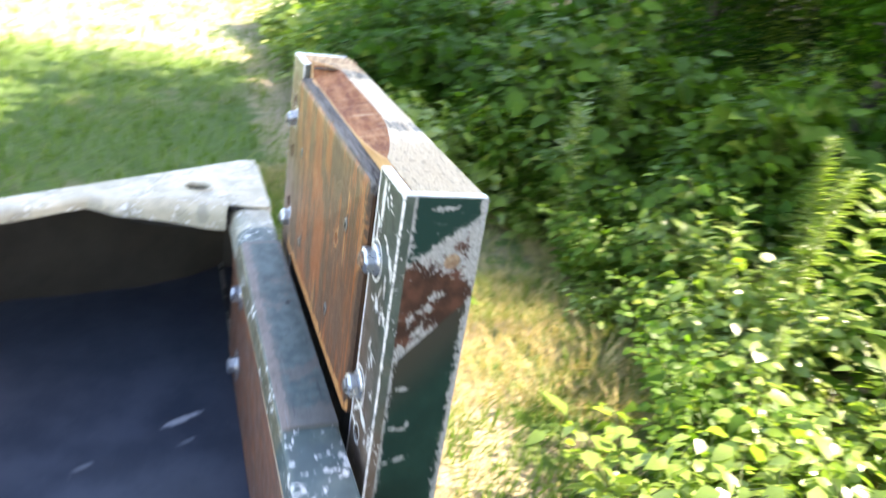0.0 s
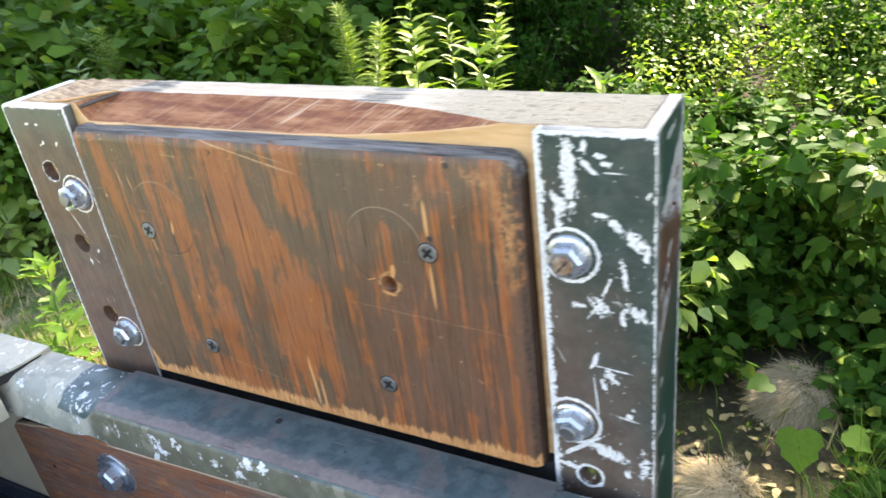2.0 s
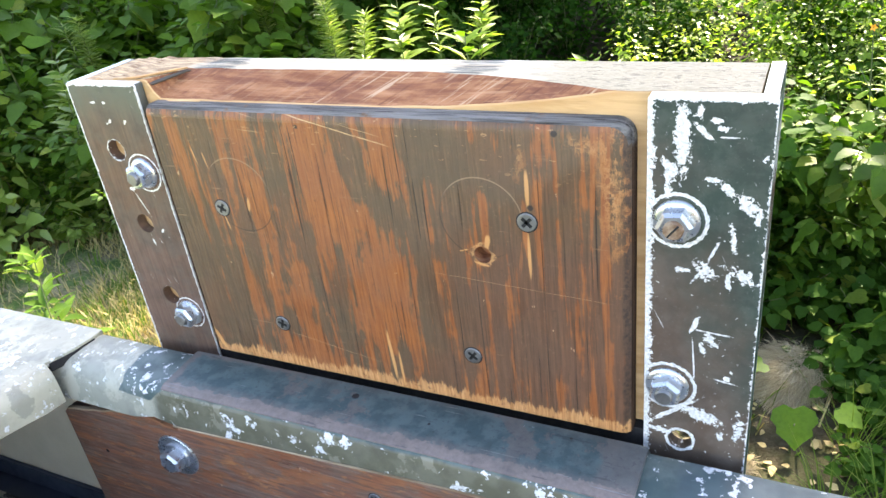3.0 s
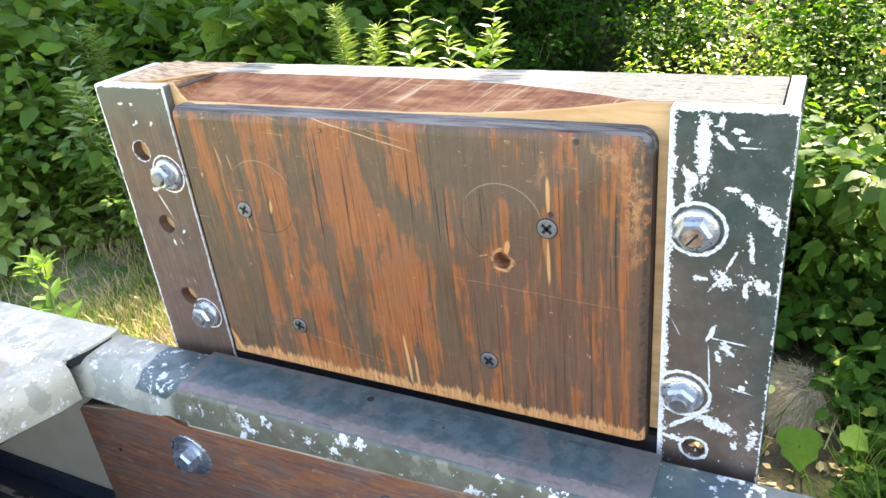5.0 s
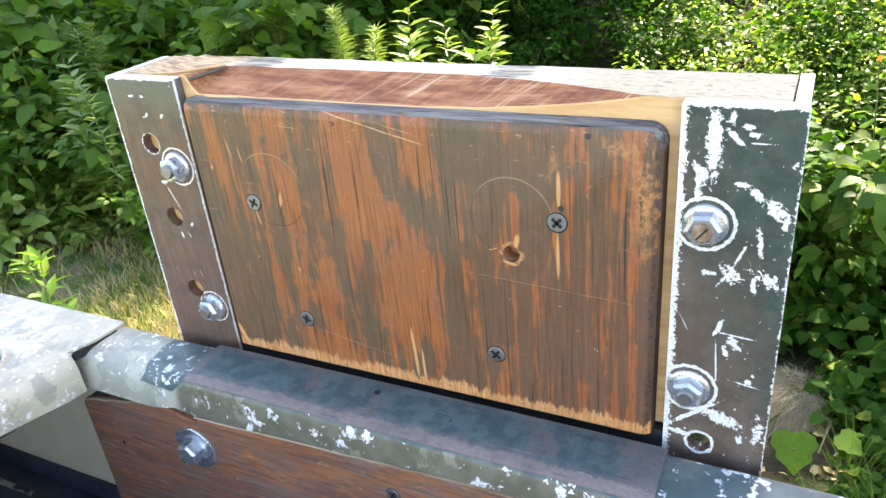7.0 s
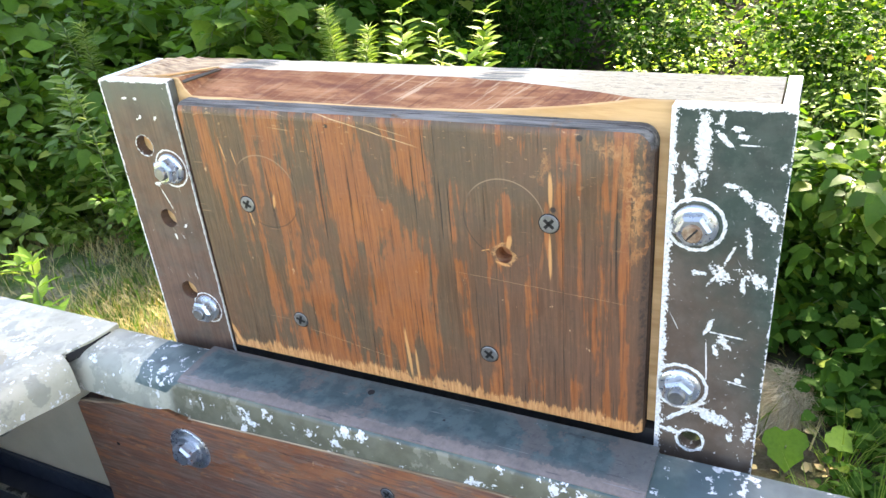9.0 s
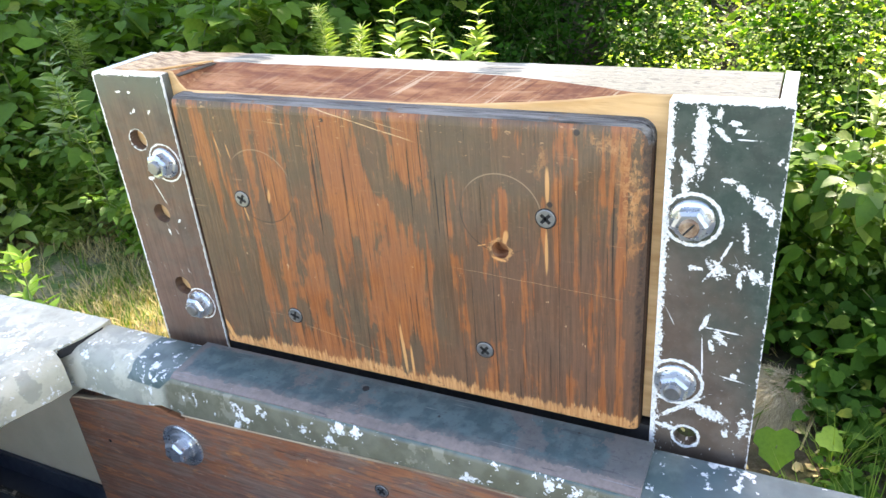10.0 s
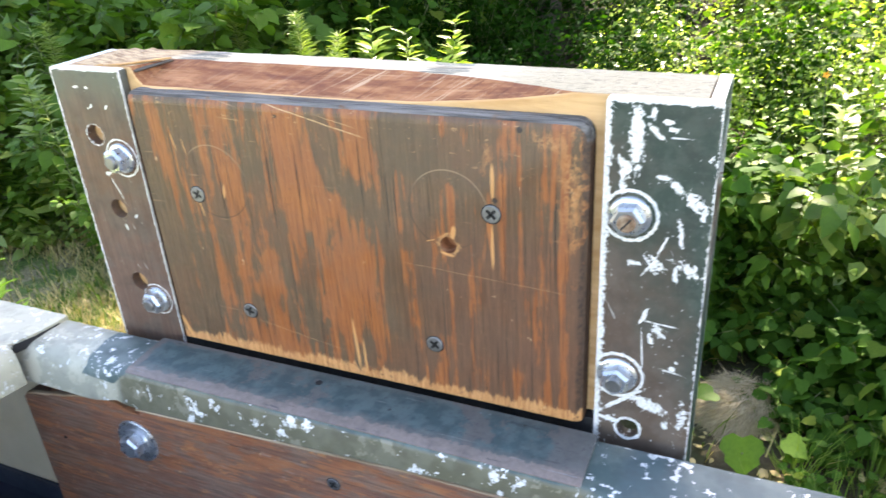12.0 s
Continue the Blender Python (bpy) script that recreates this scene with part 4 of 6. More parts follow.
def screw(parent, x, y, z, r=0.0048, turn=0.6):
    """Countersunk cross-head screw, sunk flush in a dark rim."""
    head = part("screw", lathe([(r, 0.0016), (r, -0.0002), (r * 0.93, -0.0005)], (x, y, z), count=24), DULL_STEEL, parent, smooth=True)
    under(part("sunk_rim", lathe([(r * 1.13, 0.0), (r * 1.10, -0.00015)], (x, y + 0.00005, z), count=24), BLACK, parent), head)
    bm = bmesh.new()
    for a in (turn, turn + math.pi / 2):
        m = Matrix.Translation((x, y - 0.00052, z)) @ Matrix.Rotation(a, 4, "Y") @ Matrix.Diagonal((r * 1.30, 0.0003, r * 0.34, 1))
        bmesh.ops.create_cube(bm, size=1, matrix=m)
    under(part("cross_recess", bm, BLACK, parent), head)
    return head


# ---- ground ----
def ground_mesh():
    bm = bmesh.new()
    xs = [-400, -120, -40, -20, -13] + [-10 + 0.25 * k for k in range(61)] + [8, 14, 40, 120, 400]
    ys = [-400, -120, -40, -14, -8] + [-5 + 0.25 * k for k in range(61)] + [14, 22, 40, 120, 400]
    grid = []
    for y in ys:
        row = []
        for x in xs:
            fade = max(0.0, 1 - max(abs(x) - 8, abs(y) - 8, 0) / 4)
            z = fade * (0.05 * noise.noise((x * 0.6, y * 0.6, 0)) + 0.025 * noise.noise((x * 2.3, y * 2.3, 4)))
            row.append(bm.verts.new((x, y, z)))
        grid.append(row)
    for a, b in zip(grid, grid[1:]):
        for i in range(len(a) - 1):
            bm.faces.new((a[i], a[i + 1], b[i + 1], b[i]))
    return bm


def ground_height(x, y):
    fade = max(0.0, 1 - max(abs(x) - 8, abs(y) - 8, 0) / 4)
    return fade * (0.05 * noise.noise((x * 0.6, y * 0.6, 0)) + 0.025 * noise.noise((x * 2.3, y * 2.3, 4)))


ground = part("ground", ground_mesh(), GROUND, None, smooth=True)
tagged(ground, "trodden soil with patchy dry and green grass", "ground", kind="structure")

# ---- vehicle tub ----
RAIL_TOP = 1.055
END_DIR = Vector((0.53, -0.848, 0)).normalized()
END_IN = Vector((0.848, 0.53, 0)).normalized()
tub = base("vehicle_tub", (0.3, -0.4, 0), "chipped olive and green steel vehicle tub with a rolled top rail", "vehicle body")


def rail_profile(x):
    """Across (towards the inside) and up, of a sheet-metal rail: rolled at its end, creased further on."""
    turn = min(1.0, max(0.0, (x - 0.005) / 0.035))
    r, foot = 0.016 - 0.012 * turn, -0.028 + 0.0115 * min(1.0, max(0.0, (x - 0.01) / 0.24))
    foot += 0.0040 * max(0.0, 1 - ((x - 0.035) / 0.013) ** 2)
    pts = [(0.0, -0.050), (0.0, -0.006), (0.0018, -0.0018), (0.006, 0.0), (0.020, -0.0003)]
    for k in range(7):
        q = radians(90 - 13 * k)
        pts.append((0.0405 - r + r * math.cos(q), -0.0008 - r + r * math.sin(q)))
    pts += [(0.0425, foot + 0.002), (0.0425, foot), (0.0400, foot), (0.0385, foot + 0.006), (0.0300, -0.005), (0.006, -0.004), (0.004, -0.05)]
    return pts


def rail_row(x):
    return ((x, -0.007 - 0.0006 * math.sin(9 * x), RAIL_TOP - 0.0006 * math.cos(14 * x)), (0, -1, 0))


stations = [-0.075 + 0.01 * k for k in range(14)] + [0.08 + 0.03 * k for k in range(42)]
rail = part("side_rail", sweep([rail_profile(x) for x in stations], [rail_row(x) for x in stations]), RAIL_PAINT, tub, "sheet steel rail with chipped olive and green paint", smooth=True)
strip = part("rail_strip", sweep([(0.0012, 0.0), (0.0018, 0.0024), (0.0060, 0.0026), (0.035, 0.0011), (0.0385, -0.0006), (0.0385, -0.003), (0.0025, -0.003)], [rail_row(0.046 + 0.021 * k) for k in range(15)]),
             STRIP_PAINT, tub, "dark blue-grey painted strip along the rail", smooth=True)
part("rail_hole", lathe([(0.0022, 0.0), (0.0022, 0.0003)], (0.1745, -0.0190, RAIL_TOP + 0.0027), axis="z", count=12), BLACK, tub)
# side wall, its foot ledge and the slot behind the floor plate
part("side_wall", plate([(-0.336, -0.03), (1.304, -0.03), (1.304, 1.010), (-0.060, 1.010), (-0.060, 1.048), (-0.206, 1.048), (-0.336, 1.005)], [], -0.0075, -0.0045), WALL_PAINT, tub, "pale tan painted inner wall")
part("ledge", box(-0.36, 1.30, -0.034, -0.008, 0.838, 0.848), NAVY, tub)
part("ledge_upstand", box(-0.34, -0.062, -0.0120, -0.0078, 0.847, 0.868, 0.001), NAVY, tub, "blue-black upstand along the foot of the wall")
# Added box that keeps light from leaking in at the corner.
part("light_stop", box(-0.344, -0.3195, -0.0355, -0.0078, 0.847, 1.000, 0.001), DARK_WALL, tub, "dark brown box added to close the corner to light")


def end_line(s, inset):
    p = Vector((-0.212, -0.012, 0)) + END_DIR * s + END_IN * inset
    return p


def slab(points, low, high, bevel=0.0):
    return plate(points, [], low, high, axes="xy", bevel=bevel)


b = end_line(1.1, -0.105)
# foot of the end wall: a rounded corner, then straight on
foot_line = [(-0.322, -0.036), (-0.285, -0.080), (-0.256, -0.140), (-0.240, -0.215), (-0.228, -0.300), (-0.170, -0.420), (b.x, b.y)]
part("floor_plate", slab([(-0.322, -0.036), (1.30, -0.036), (1.30, -0.95)] + foot_line[:0:-1], 0.838, 0.853, 0.0015), NAVY, tub, "scuffed blue-black floor plate")
part("floor_edge", box(-0.33, 1.30, -0.0385, -0.0345, 0.846, 0.8575, 0.001), chipped_paint("worn black edge", (0.03, 0.03, 0.03), (0.55, 0.52, 0.45), 0.50, 60.0, metal=0.5), tub, "worn bare edge")
bm = bmesh.new()
shares = (-0.065, 0.0, 0.09, 0.19, 0.30, 0.46, 1.1)
layers = []
for z, up in ((-0.03, 0.0), (0.845, 0.0), (0.885, 0.35), (0.930, 0.70), (0.986, 1.0)):
    row = []
    for (fx, fy), share in zip(foot_line, shares):
        q = end_line(share, -0.105)
        row.append(bm.verts.new((fx + (q.x - fx) * up, fy + (q.y - fy) * up, z)))
    layers.append(row)
for one, two in zip(layers, layers[1:]):
    for i in range(len(one) - 1):
        bm.faces.new((one[i], one[i + 1], two[i + 1], two[i]))
bmesh.ops.recalc_face_normals(bm, faces=bm.faces)
bmesh.ops.solidify(bm, geom=bm.faces[:], thickness=0.003)
part("end_wall", bm, DARK_WALL, tub, "end wall with its shade in a dark brown tone", smooth=True)
bm = bmesh.new()
skirt = []
for inset, z in ((0.003, 1.052), (0.0, 1.048), (-0.100, 0.988), (-0.105, 0.980)):
    p, q = end_line((-0.0055 + 0.53 * inset) / 0.848, inset), end_line(1.1, inset)
    skirt.append([bm.verts.new((p.x, p.y, z)), bm.verts.new((q.x, q.y, z))])
for one, two in zip(skirt, skirt[1:]):
    bm.faces.new((one[0], one[1], two[1], two[0]))
bmesh.ops.solidify(bm, geom=bm.faces[:], thickness=0.003)
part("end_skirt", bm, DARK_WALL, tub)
part("far_wall", box(1.30, 1.304, -0.95, -0.008, -0.03, 1.04), WALL_PAINT, tub)
part("front_wall", box(b.x, 1.30, -0.955, -0.950, -0.03, 1.04), WALL_PAINT, tub)
# end rail and the corner gusset with its hole
gus = [(-0.206, -0.0085), (-0.0440, -0.0085), (-0.0438, -0.0190), (-0.0460, -0.0340), (-0.0515, -0.0495), (-0.0580, -0.066), (-0.062, -0.085), (-0.0648, -0.120), (-0.057, -0.163)]
inner = [end_line(0.235, 0.031), end_line(1.1, 0.031)]
outer = [end_line(1.1, 0.0), end_line(0.018, 0.0)]
outline = gus + [(p.x, p.y) for p in inner] + [(p.x, p.y) for p in outer]
gusset = part("corner_gusset", plate(outline, [ring(-0.100, -0.082, 0.0112, 0.0125, 24, 0.5)], RAIL_TOP - 0.002, RAIL_TOP + 0.0022, axes="xy", bevel=0.0009), TAN_PAINT, tub, "bent pale olive corner plate with a hole")


def lip_profile(r, drop):
    pts = [(r * math.sin(radians(15 * k)), 0.0022 - r + r * math.cos(radians(15 * k))) for k in range(7)]
    return pts + [(r + 0.0005, -drop), (r - 0.0020, -drop), (r - 0.0025, -r * 0.8), (0.0, -0.0018)]


lip_pts = [(-0.0545, -0.0510, 0.012, 0.026), (-0.0585, -0.066, 0.0135, 0.026), (-0.062, -0.085, 0.0135, 0.024), (-0.0648, -0.120, 0.0125, 0.020), (-0.057, -0.163, 0.010, 0.013)]
lip_pts += [(p.x - 0.001, p.y, 0.006, 0.009) for p in inner]
rows = []
for i, p in enumerate(lip_pts):
    q0, q1 = lip_pts[max(i - 1, 0)], lip_pts[min(i + 1, len(lip_pts) - 1)]
    d = Vector((q1[0] - q0[0], q1[1] - q0[1], 0)).normalized()
    rows.append(((p[0], p[1], RAIL_TOP), Vector((-d.y, d.x, 0))))
part("rolled_lip", sweep([lip_profile(p[2], p[3]) for p in lip_pts], rows), TAN_PAINT, tub, smooth=True)
collar = [(0.0110, -0.0010), (0.0116, 0.0030), (0.0140, 0.0042), (0.0168, 0.0032), (0.0182, 0.0020), (0.0170, 0.0010), (0.0122, 0.0010)]
turns = [2 * math.pi * k / 28 for k in range(29)]
part("hole_collar", sweep(collar, [((-0.100, -0.082, RAIL_TOP), (math.cos(a), 1.12 * math.sin(a), 0)) for a in turns], caps=False), TAN_PAINT, tub, "raised collar of the hole", smooth=True)
# Unseen black plate, added to stop sun through the hole and darken it.
part("hole_shade", slab([(-0.185, -0.012), (-0.062, -0.012), (-0.062, -0.10), (-0.075, -0.15), (-0.12, -0.13)], 1.024, 1.027), BLACK, tub)
part("gusset_skirt", box(-0.20, -0.060, -0.0088, -0.0050, 1.008, 1.0535, 0.001), TAN_PAINT, tub)
# lower plywood panel
part("lower_panel", plate([(-0.071, 0.862), (1.25, 0.862), (1.25, 1.034), (0.050, 1.034), (0.0470, 1.0225), (0.0425, 1.0160), (0.0320, 1.0165), (0.0220, 1.0205), (0.008, 1.0220), (-0.03, 1.0135), (-0.067, 1.0065), (-0.071, 1.003)], [], -0.0425, -0.031, bevel=0.0010), PLY_LOW, tub, "dark stained plywood panel bolted under the rail")
# Black sheet added behind the notch to hold the gap's shade.
part("notch_shade", box(0.010, 0.0560, -0.0335, -0.0300, 1.008, 1.0330), BLACK, tub)
edge_rows = [0.0505 + 0.02 * k for k in range(58)]
part("panel_edge", sweep([(0.0, 0.0), (0.0, 0.0010), (0.0096, 0.0011), (0.0102, 0.0008), (0.0100, 0.0)],
                         [((x, -0.0400, RAIL_TOP - 0.0296 + 0.0115 * min(1.0, max(0.0, (x - 0.01) / 0.24)) + 0.0002 * math.sin(x * 61)), (0, -1, 0)) for x in edge_rows]), EDGE_WOOD, tub, "weathered tan top edge of the panel")
part("panel_edge", sweep([(0.0, 0.0), (0.0, 0.0010), (0.0026, 0.0009), (0.0030, 0.0002), (0.0026, -0.0008)],
                         [((x, -0.0400, float(np.interp(x, [-0.067, -0.03, 0.008, 0.022], [1.0068, 1.0136, 1.0222, 1.0216])) + 0.0003 * math.sin(x * 300)), (0, -1, 0)) for x in [-0.066 + 0.004 * k for k in range(22)]]), EDGE_WOOD, tub)
# Contact shadow as a thin black sheet below the corner plate's edge.
part("seam_shade", slab([(-0.066, -0.0165), (-0.0432, -0.0170), (-0.0452, -0.0338), (-0.0507, -0.0495), (-0.066, -0.0500)], RAIL_TOP - 0.006, RAIL_TOP + 0.0004), BLACK, tub)
for bx, bz in ((0.035, 0.992), (0.030, 0.903), (0.62, 0.99), (0.62, 0.90)):
    bolt(tub, bx, -0.0425, bz, washer=0.0168, across=0.0088, nut=False, turn=0.35)
screw(tub, 0.191, -0.0426, 1.004, 0.0042)
part("nail_hole", lathe([(0.0016, 0.0), (0.0014, -0.0002)], (-0.041, -0.0425, 0.973), count=12), BLACK, tub)

# ---- upright board ----
board = base("bolted_board", (0.19, 0.02, 1.0), "worn stained plywood board between chipped aluminium angle brackets", "board")
TOP = 1.235


def block_mesh():
    """The timber core: a long bevel, cut unevenly, runs along its front top edge."""
    bm = bmesh.new()
    loops = []
    for k in range(121):
        x = 0.0069 + 0.3699 * k / 120
        u = (x - 0.03) / 0.29
        cut = 0.0 if u < 0.10 or u > 1 else min(1.0, (u - 0.10) / 0.018) * (1 - max(0.0, (u - 0.55) / 0.45) ** 2.2)
        back = 0.0497 + 0.0028 * (1 - x / 0.37) + 0.0005 * noise.noise((x * 30, 0, 0))
        drop = 0.0105 * cut
        wob = 0.0007 * noise.noise((x * 40, 3, 0))
        front = 0.0070
        deep = front + 0.0225 * cut + wob * cut
        top = TOP - 0.0002 + 0.0013 * (1 - x / 0.37) + 0.0004 * noise.noise((x * 60, 7, 1))
        if x < 0.056:
            top += 0.0011 * noise.noise((x * 130, 2, 5)) - 0.0016 * max(0.0, (0.03 - x) / 0.03)
        low = 1.060 if x < 0.338 else 1.087
        pts = [(front, low), (front, top - drop - 0.0006), (front + 0.0006, top - drop), (deep + 0.0004, top), (back - 0.001, top), (back, top - 0.001), (back, low)]
        slant = max(0.0, 1 - abs(x - 0.0600) / 0.012)
        loops.append([bm.verts.new((x + slant * (0.45 * (y - 0.012) + 0.0016 * noise.noise((y * 300, x * 40, 2))), y, z)) for y, z in pts])
    for one, two in zip(loops, loops[1:]):
        for i in range(7):
            j = (i + 1) % 7
            f = bm.faces.new((one[i], one[j], two[j], two[i]))
            f.material_index = {2: 1, 3: 2}.get(i, 0)
    bm.faces.new(loops[0])
    bm.faces.new(loops[-1][::-1])
    bmesh.ops.recalc_face_normals(bm, faces=bm.faces)
    return bm


part("timber_core", block_mesh(), [PALE_WOOD, RED_WOOD, TOP_WOOD], board, "thick timber core with a reddish sawn bevel")


def panel_mesh():
    outline = rounded(0.0605, 1.0575, 0.3302, 1.2245, (0.001, 0.001, 0.008, 0.002), 6)
    hole = ring(0.2578, 1.1545, 0.0046, 0.0048, 16)
    from mathutils.geometry import tessellate_polygon
    bm = bmesh.new()
    mid = (0.195, 1.141)

    rings = []
    for inset, y in ((0.0, 0.0068), (0.0, 0.0008), (0.0006, -0.0010), (0.0018, -0.0025), (0.0042, -0.0036)):
        pts = [(x + (inset if x < mid[0] else -inset) * (0.2 if x < mid[0] else 1), z + (0.15 * inset if z < mid[1] else -inset)) for x, z in outline]
        rings.append((pts, [bm.verts.new((x, y, z)) for x, z in pts]))
    for level, ((_, one), (_, two)) in enumerate(zip(rings, rings[1:])):
        for i in range(len(one)):
            j = (i + 1) % len(one)
            on_top = one[i].co.z > 1.2155 and one[j].co.z > 1.2155
            bm.faces.new((one[i], one[j], two[j], two[i])).material_index = 1 if level < 2 or (on_top and level < 3) else 0
    face_pts, face = rings[-1]
    inner_hole = [bm.verts.new((x, -0.0036, z)) for x, z in hole]
    deep_hole = [bm.verts.new((x, 0.006, z)) for x, z in hole]
    flat = face + inner_hole
    for t in tessellate_polygon([[Vector((x, z, 0)) for x, z in face_pts], [Vector((x, z, 0)) for x, z in hole]]):
        bm.faces.new([flat[i] for i in t])
    for i in range(16):
        j = (i + 1) % 16
        bm.faces.new((inner_hole[i], inner_hole[j], deep_hole[j], deep_hole[i])).material_index = 2
    bm.faces.new(deep_hole).material_index = 2
    bmesh.ops.recalc_face_normals(bm, faces=bm.faces)
    return bm


# Black box added under the board to hold the shade of the gap.
part("gap_filler", box(0.006, 0.336, 0.002, 0.047, 1.0, 1.0585), BLACK, board, "black filler for the shaded gap under the board")


def flake_or_crack(points, thick, material):
    """A torn flake of wood, or the dark of a crack: a flat outline given a little thickness."""
    bm = bmesh.new()
    low = [bm.verts.new(p) for p in points]
    high = [bm.verts.new(Vector(p) + Vector((0.0004, -0.0003, thick))) for p in points]
    k = len(points)
    bm.faces.new(low[::-1])
    bm.faces.new(high)
    for i in range(k):
        bm.faces.new((low[i], low[(i + 1) % k], high[(i + 1) % k], high[i]))
    bmesh.ops.recalc_face_normals(bm, faces=bm.faces)
    return part("flake_or_crack", bm, material, board)


flake_or_crack([(0.036, 0.0078, 1.2352), (0.050, 0.0080, 1.2361), (0.0600, 0.0150, 1.2366), (0.0720, 0.0262, 1.2368), (0.0640, 0.0240, 1.2366), (0.0560, 0.0190, 1.2360), (0.0520, 0.0140, 1.2362)], 0.0009, PALE_WOOD)
# Dark brown sliver standing in for the dark inside a crack.
flake_or_crack([(0.0570, 0.0080, 1.2330), (0.0600, 0.0086, 1.2322), (0.0735, 0.0262, 1.2354), (0.0705, 0.0256, 1.2358)], 0.0008, DARK_WALL)
flake_or_crack([(0.058, 0.0060, 1.2215), (0.070, 0.0052, 1.2228), (0.094, 0.0060, 1.2236), (0.080, 0.0100, 1.2240), (0.060, 0.0096, 1.2226)], 0.0016, PALE_WOOD)
# Black sliver standing in for the dark of a slit in the top.
flake_or_crack([(0.165, 0.0325, 1.2342), (0.192, 0.0312, 1.2344), (0.222, 0.0322, 1.2343), (0.190, 0.0334, 1.2344)], 0.0006, BLACK)
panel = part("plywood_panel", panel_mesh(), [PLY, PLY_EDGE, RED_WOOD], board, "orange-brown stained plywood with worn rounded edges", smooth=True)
for x, z, turn in ((0.098, 1.165, 0.5), (0.282, 1.175, 0.75), (0.120, 1.089, 0.3), (0.246, 1.091, 0.65)):
    screw(board, x, -0.0037, z, turn=turn)


def bracket(side, holes, cap_holes, front_mat, side_mat, label):
    """An angle bracket: one leaf across the front, one down the side."""
    x0, x1 = (0.0, 0.0545) if side < 0 else (0.3355, 0.384)
    thick = 0.0066
    leaf = part("angle_bracket", plate(rounded(x0, 0.985, x1, TOP, (0.001, 0.001, 0.0008, 0.0008), 2), [ring(hx, hz, r, r, 20) for hx, hz, r in holes], 0.0, thick, bevel=0.0007), front_mat, board, label)
    y1 = 0.0495
    sx0, sx1 = (x0 + 0.0004, x0 + thick) if side < 0 else (x1 - thick, x1 - 0.0004)
    flange = part("side_flange", plate(rounded(thick - 0.0002, 0.985, y1, TOP - 0.0002, (0.001, 0.001, 0.0012, 0.0008), 2), [ring(hy, hz, r, r, 20) for hy, hz, r in cap_holes], sx0, sx1, axes="yz", bevel=0.0007), side_mat, board)
    under(flange, leaf)
    cut = part("cut_end", box(x0 + 0.0006, x1 - 0.0006, 0.0006, thick - 0.0006, TOP - 0.0008, TOP + 0.0004), ALU_BARE, board, "bare aluminium cut end")
    under(cut, leaf)
    cut = part("cut_end", box(sx0 + 0.0004, sx1 - 0.0004, thick - 0.0006, y1 - 0.0006, TOP - 0.0008, TOP + 0.0004), ALU_BARE, board)
    under(cut, leaf)
    for hy, hz, r in cap_holes:
        under(part("filled_hole", plate(ring(hy, hz, r * 1.1, r * 1.1, 20), [], sx0 + 0.0006, sx1 - 0.0022, axes="yz", bevel=0.0002), RUSTY, board, "rusty brown filling in the hole"), flange)
    return leaf


bracket(-1, ((0.0235, 1.1945, 0.0066), (0.0265, 1.1455, 0.0064), (0.0275, 1.0925, 0.0066)), (), ALU_BROWN, ALU_BROWN, "aluminium angle with thin brown paint and holes")
bracket(1, ((0.3535, 1.0585, 0.0056),), ((0.034, 1.196, 0.0052),), ALU_GREEN, ALU_SIDE, "aluminium angle with chipped dark green paint")
for bx, bz, w, turn in ((0.3484, 1.181, 0.0099, 0.1), (0.3465, 1.0915, 0.0102, 0.4), (0.0408, 1.181, 0.0096, 0.3), (0.0402, 1.081, 0.0092, 0.0)):
    bolt(board, bx, 0.0, bz, washer=w, across=0.0080, nut=True, turn=turn, slotted=bz > 1.18 and bx > 0.3)



# ---- plants ----
LEAF_SHAPES = {
    "ovate": ([(0, 0, 0), (0.30, -0.5, 0.05), (0.30, 0, 0), (0.30, 0.5, 0.05), (0.68, -0.34, -0.02), (0.68, 0, -0.06), (0.68, 0.34, -0.02), (1, 0, -0.16)],
              [(0, 2, 1), (0, 3, 2), (1, 2, 5, 4), (2, 3, 6, 5), (4, 5, 7), (5, 6, 7)]),
    "lobed": ([(0, 0, 0), (-0.10, -0.20, 0.03), (0.04, -0.44, 0.05), (0.30, -0.50, 0.04), (0.46, -0.37, 0.02), (0.62, -0.38, 0.0), (0.80, -0.17, -0.05), (1, 0, -0.16), (0.80, 0.17, -0.05), (0.62, 0.38, 0.0),
               (0.46, 0.37, 0.02), (0.30, 0.50, 0.04), (0.04, 0.44, 0.05), (-0.10, 0.20, 0.03), (0.42, 0, -0.05)],
              [(14, 0, 1, 2), (14, 2, 3), (14, 3, 4), (14, 4, 5), (14, 5, 6), (14, 6, 7), (14, 7, 8), (14, 8, 9), (14, 9, 10), (14, 10, 11), (14, 11, 12), (14, 12, 13, 0)]),
    "simple": ([(0, 0, 0), (0.45, -0.5, 0.03), (1, 0, -0.12), (0.45, 0.5, 0.03)], [(0, 2, 1), (0, 3, 2)]),
    "blade": ([(0, -0.5, 0), (0, 0.5, 0), (0.55, 0.36, 0.05), (0.55, -0.36, 0.05), (1, 0, -0.12)], [(0, 1, 2, 3), (3, 2, 4)]),
}


def unit(v):
    return v / np.maximum(np.linalg.norm(v, axis=-1, keepdims=True), 1e-9)


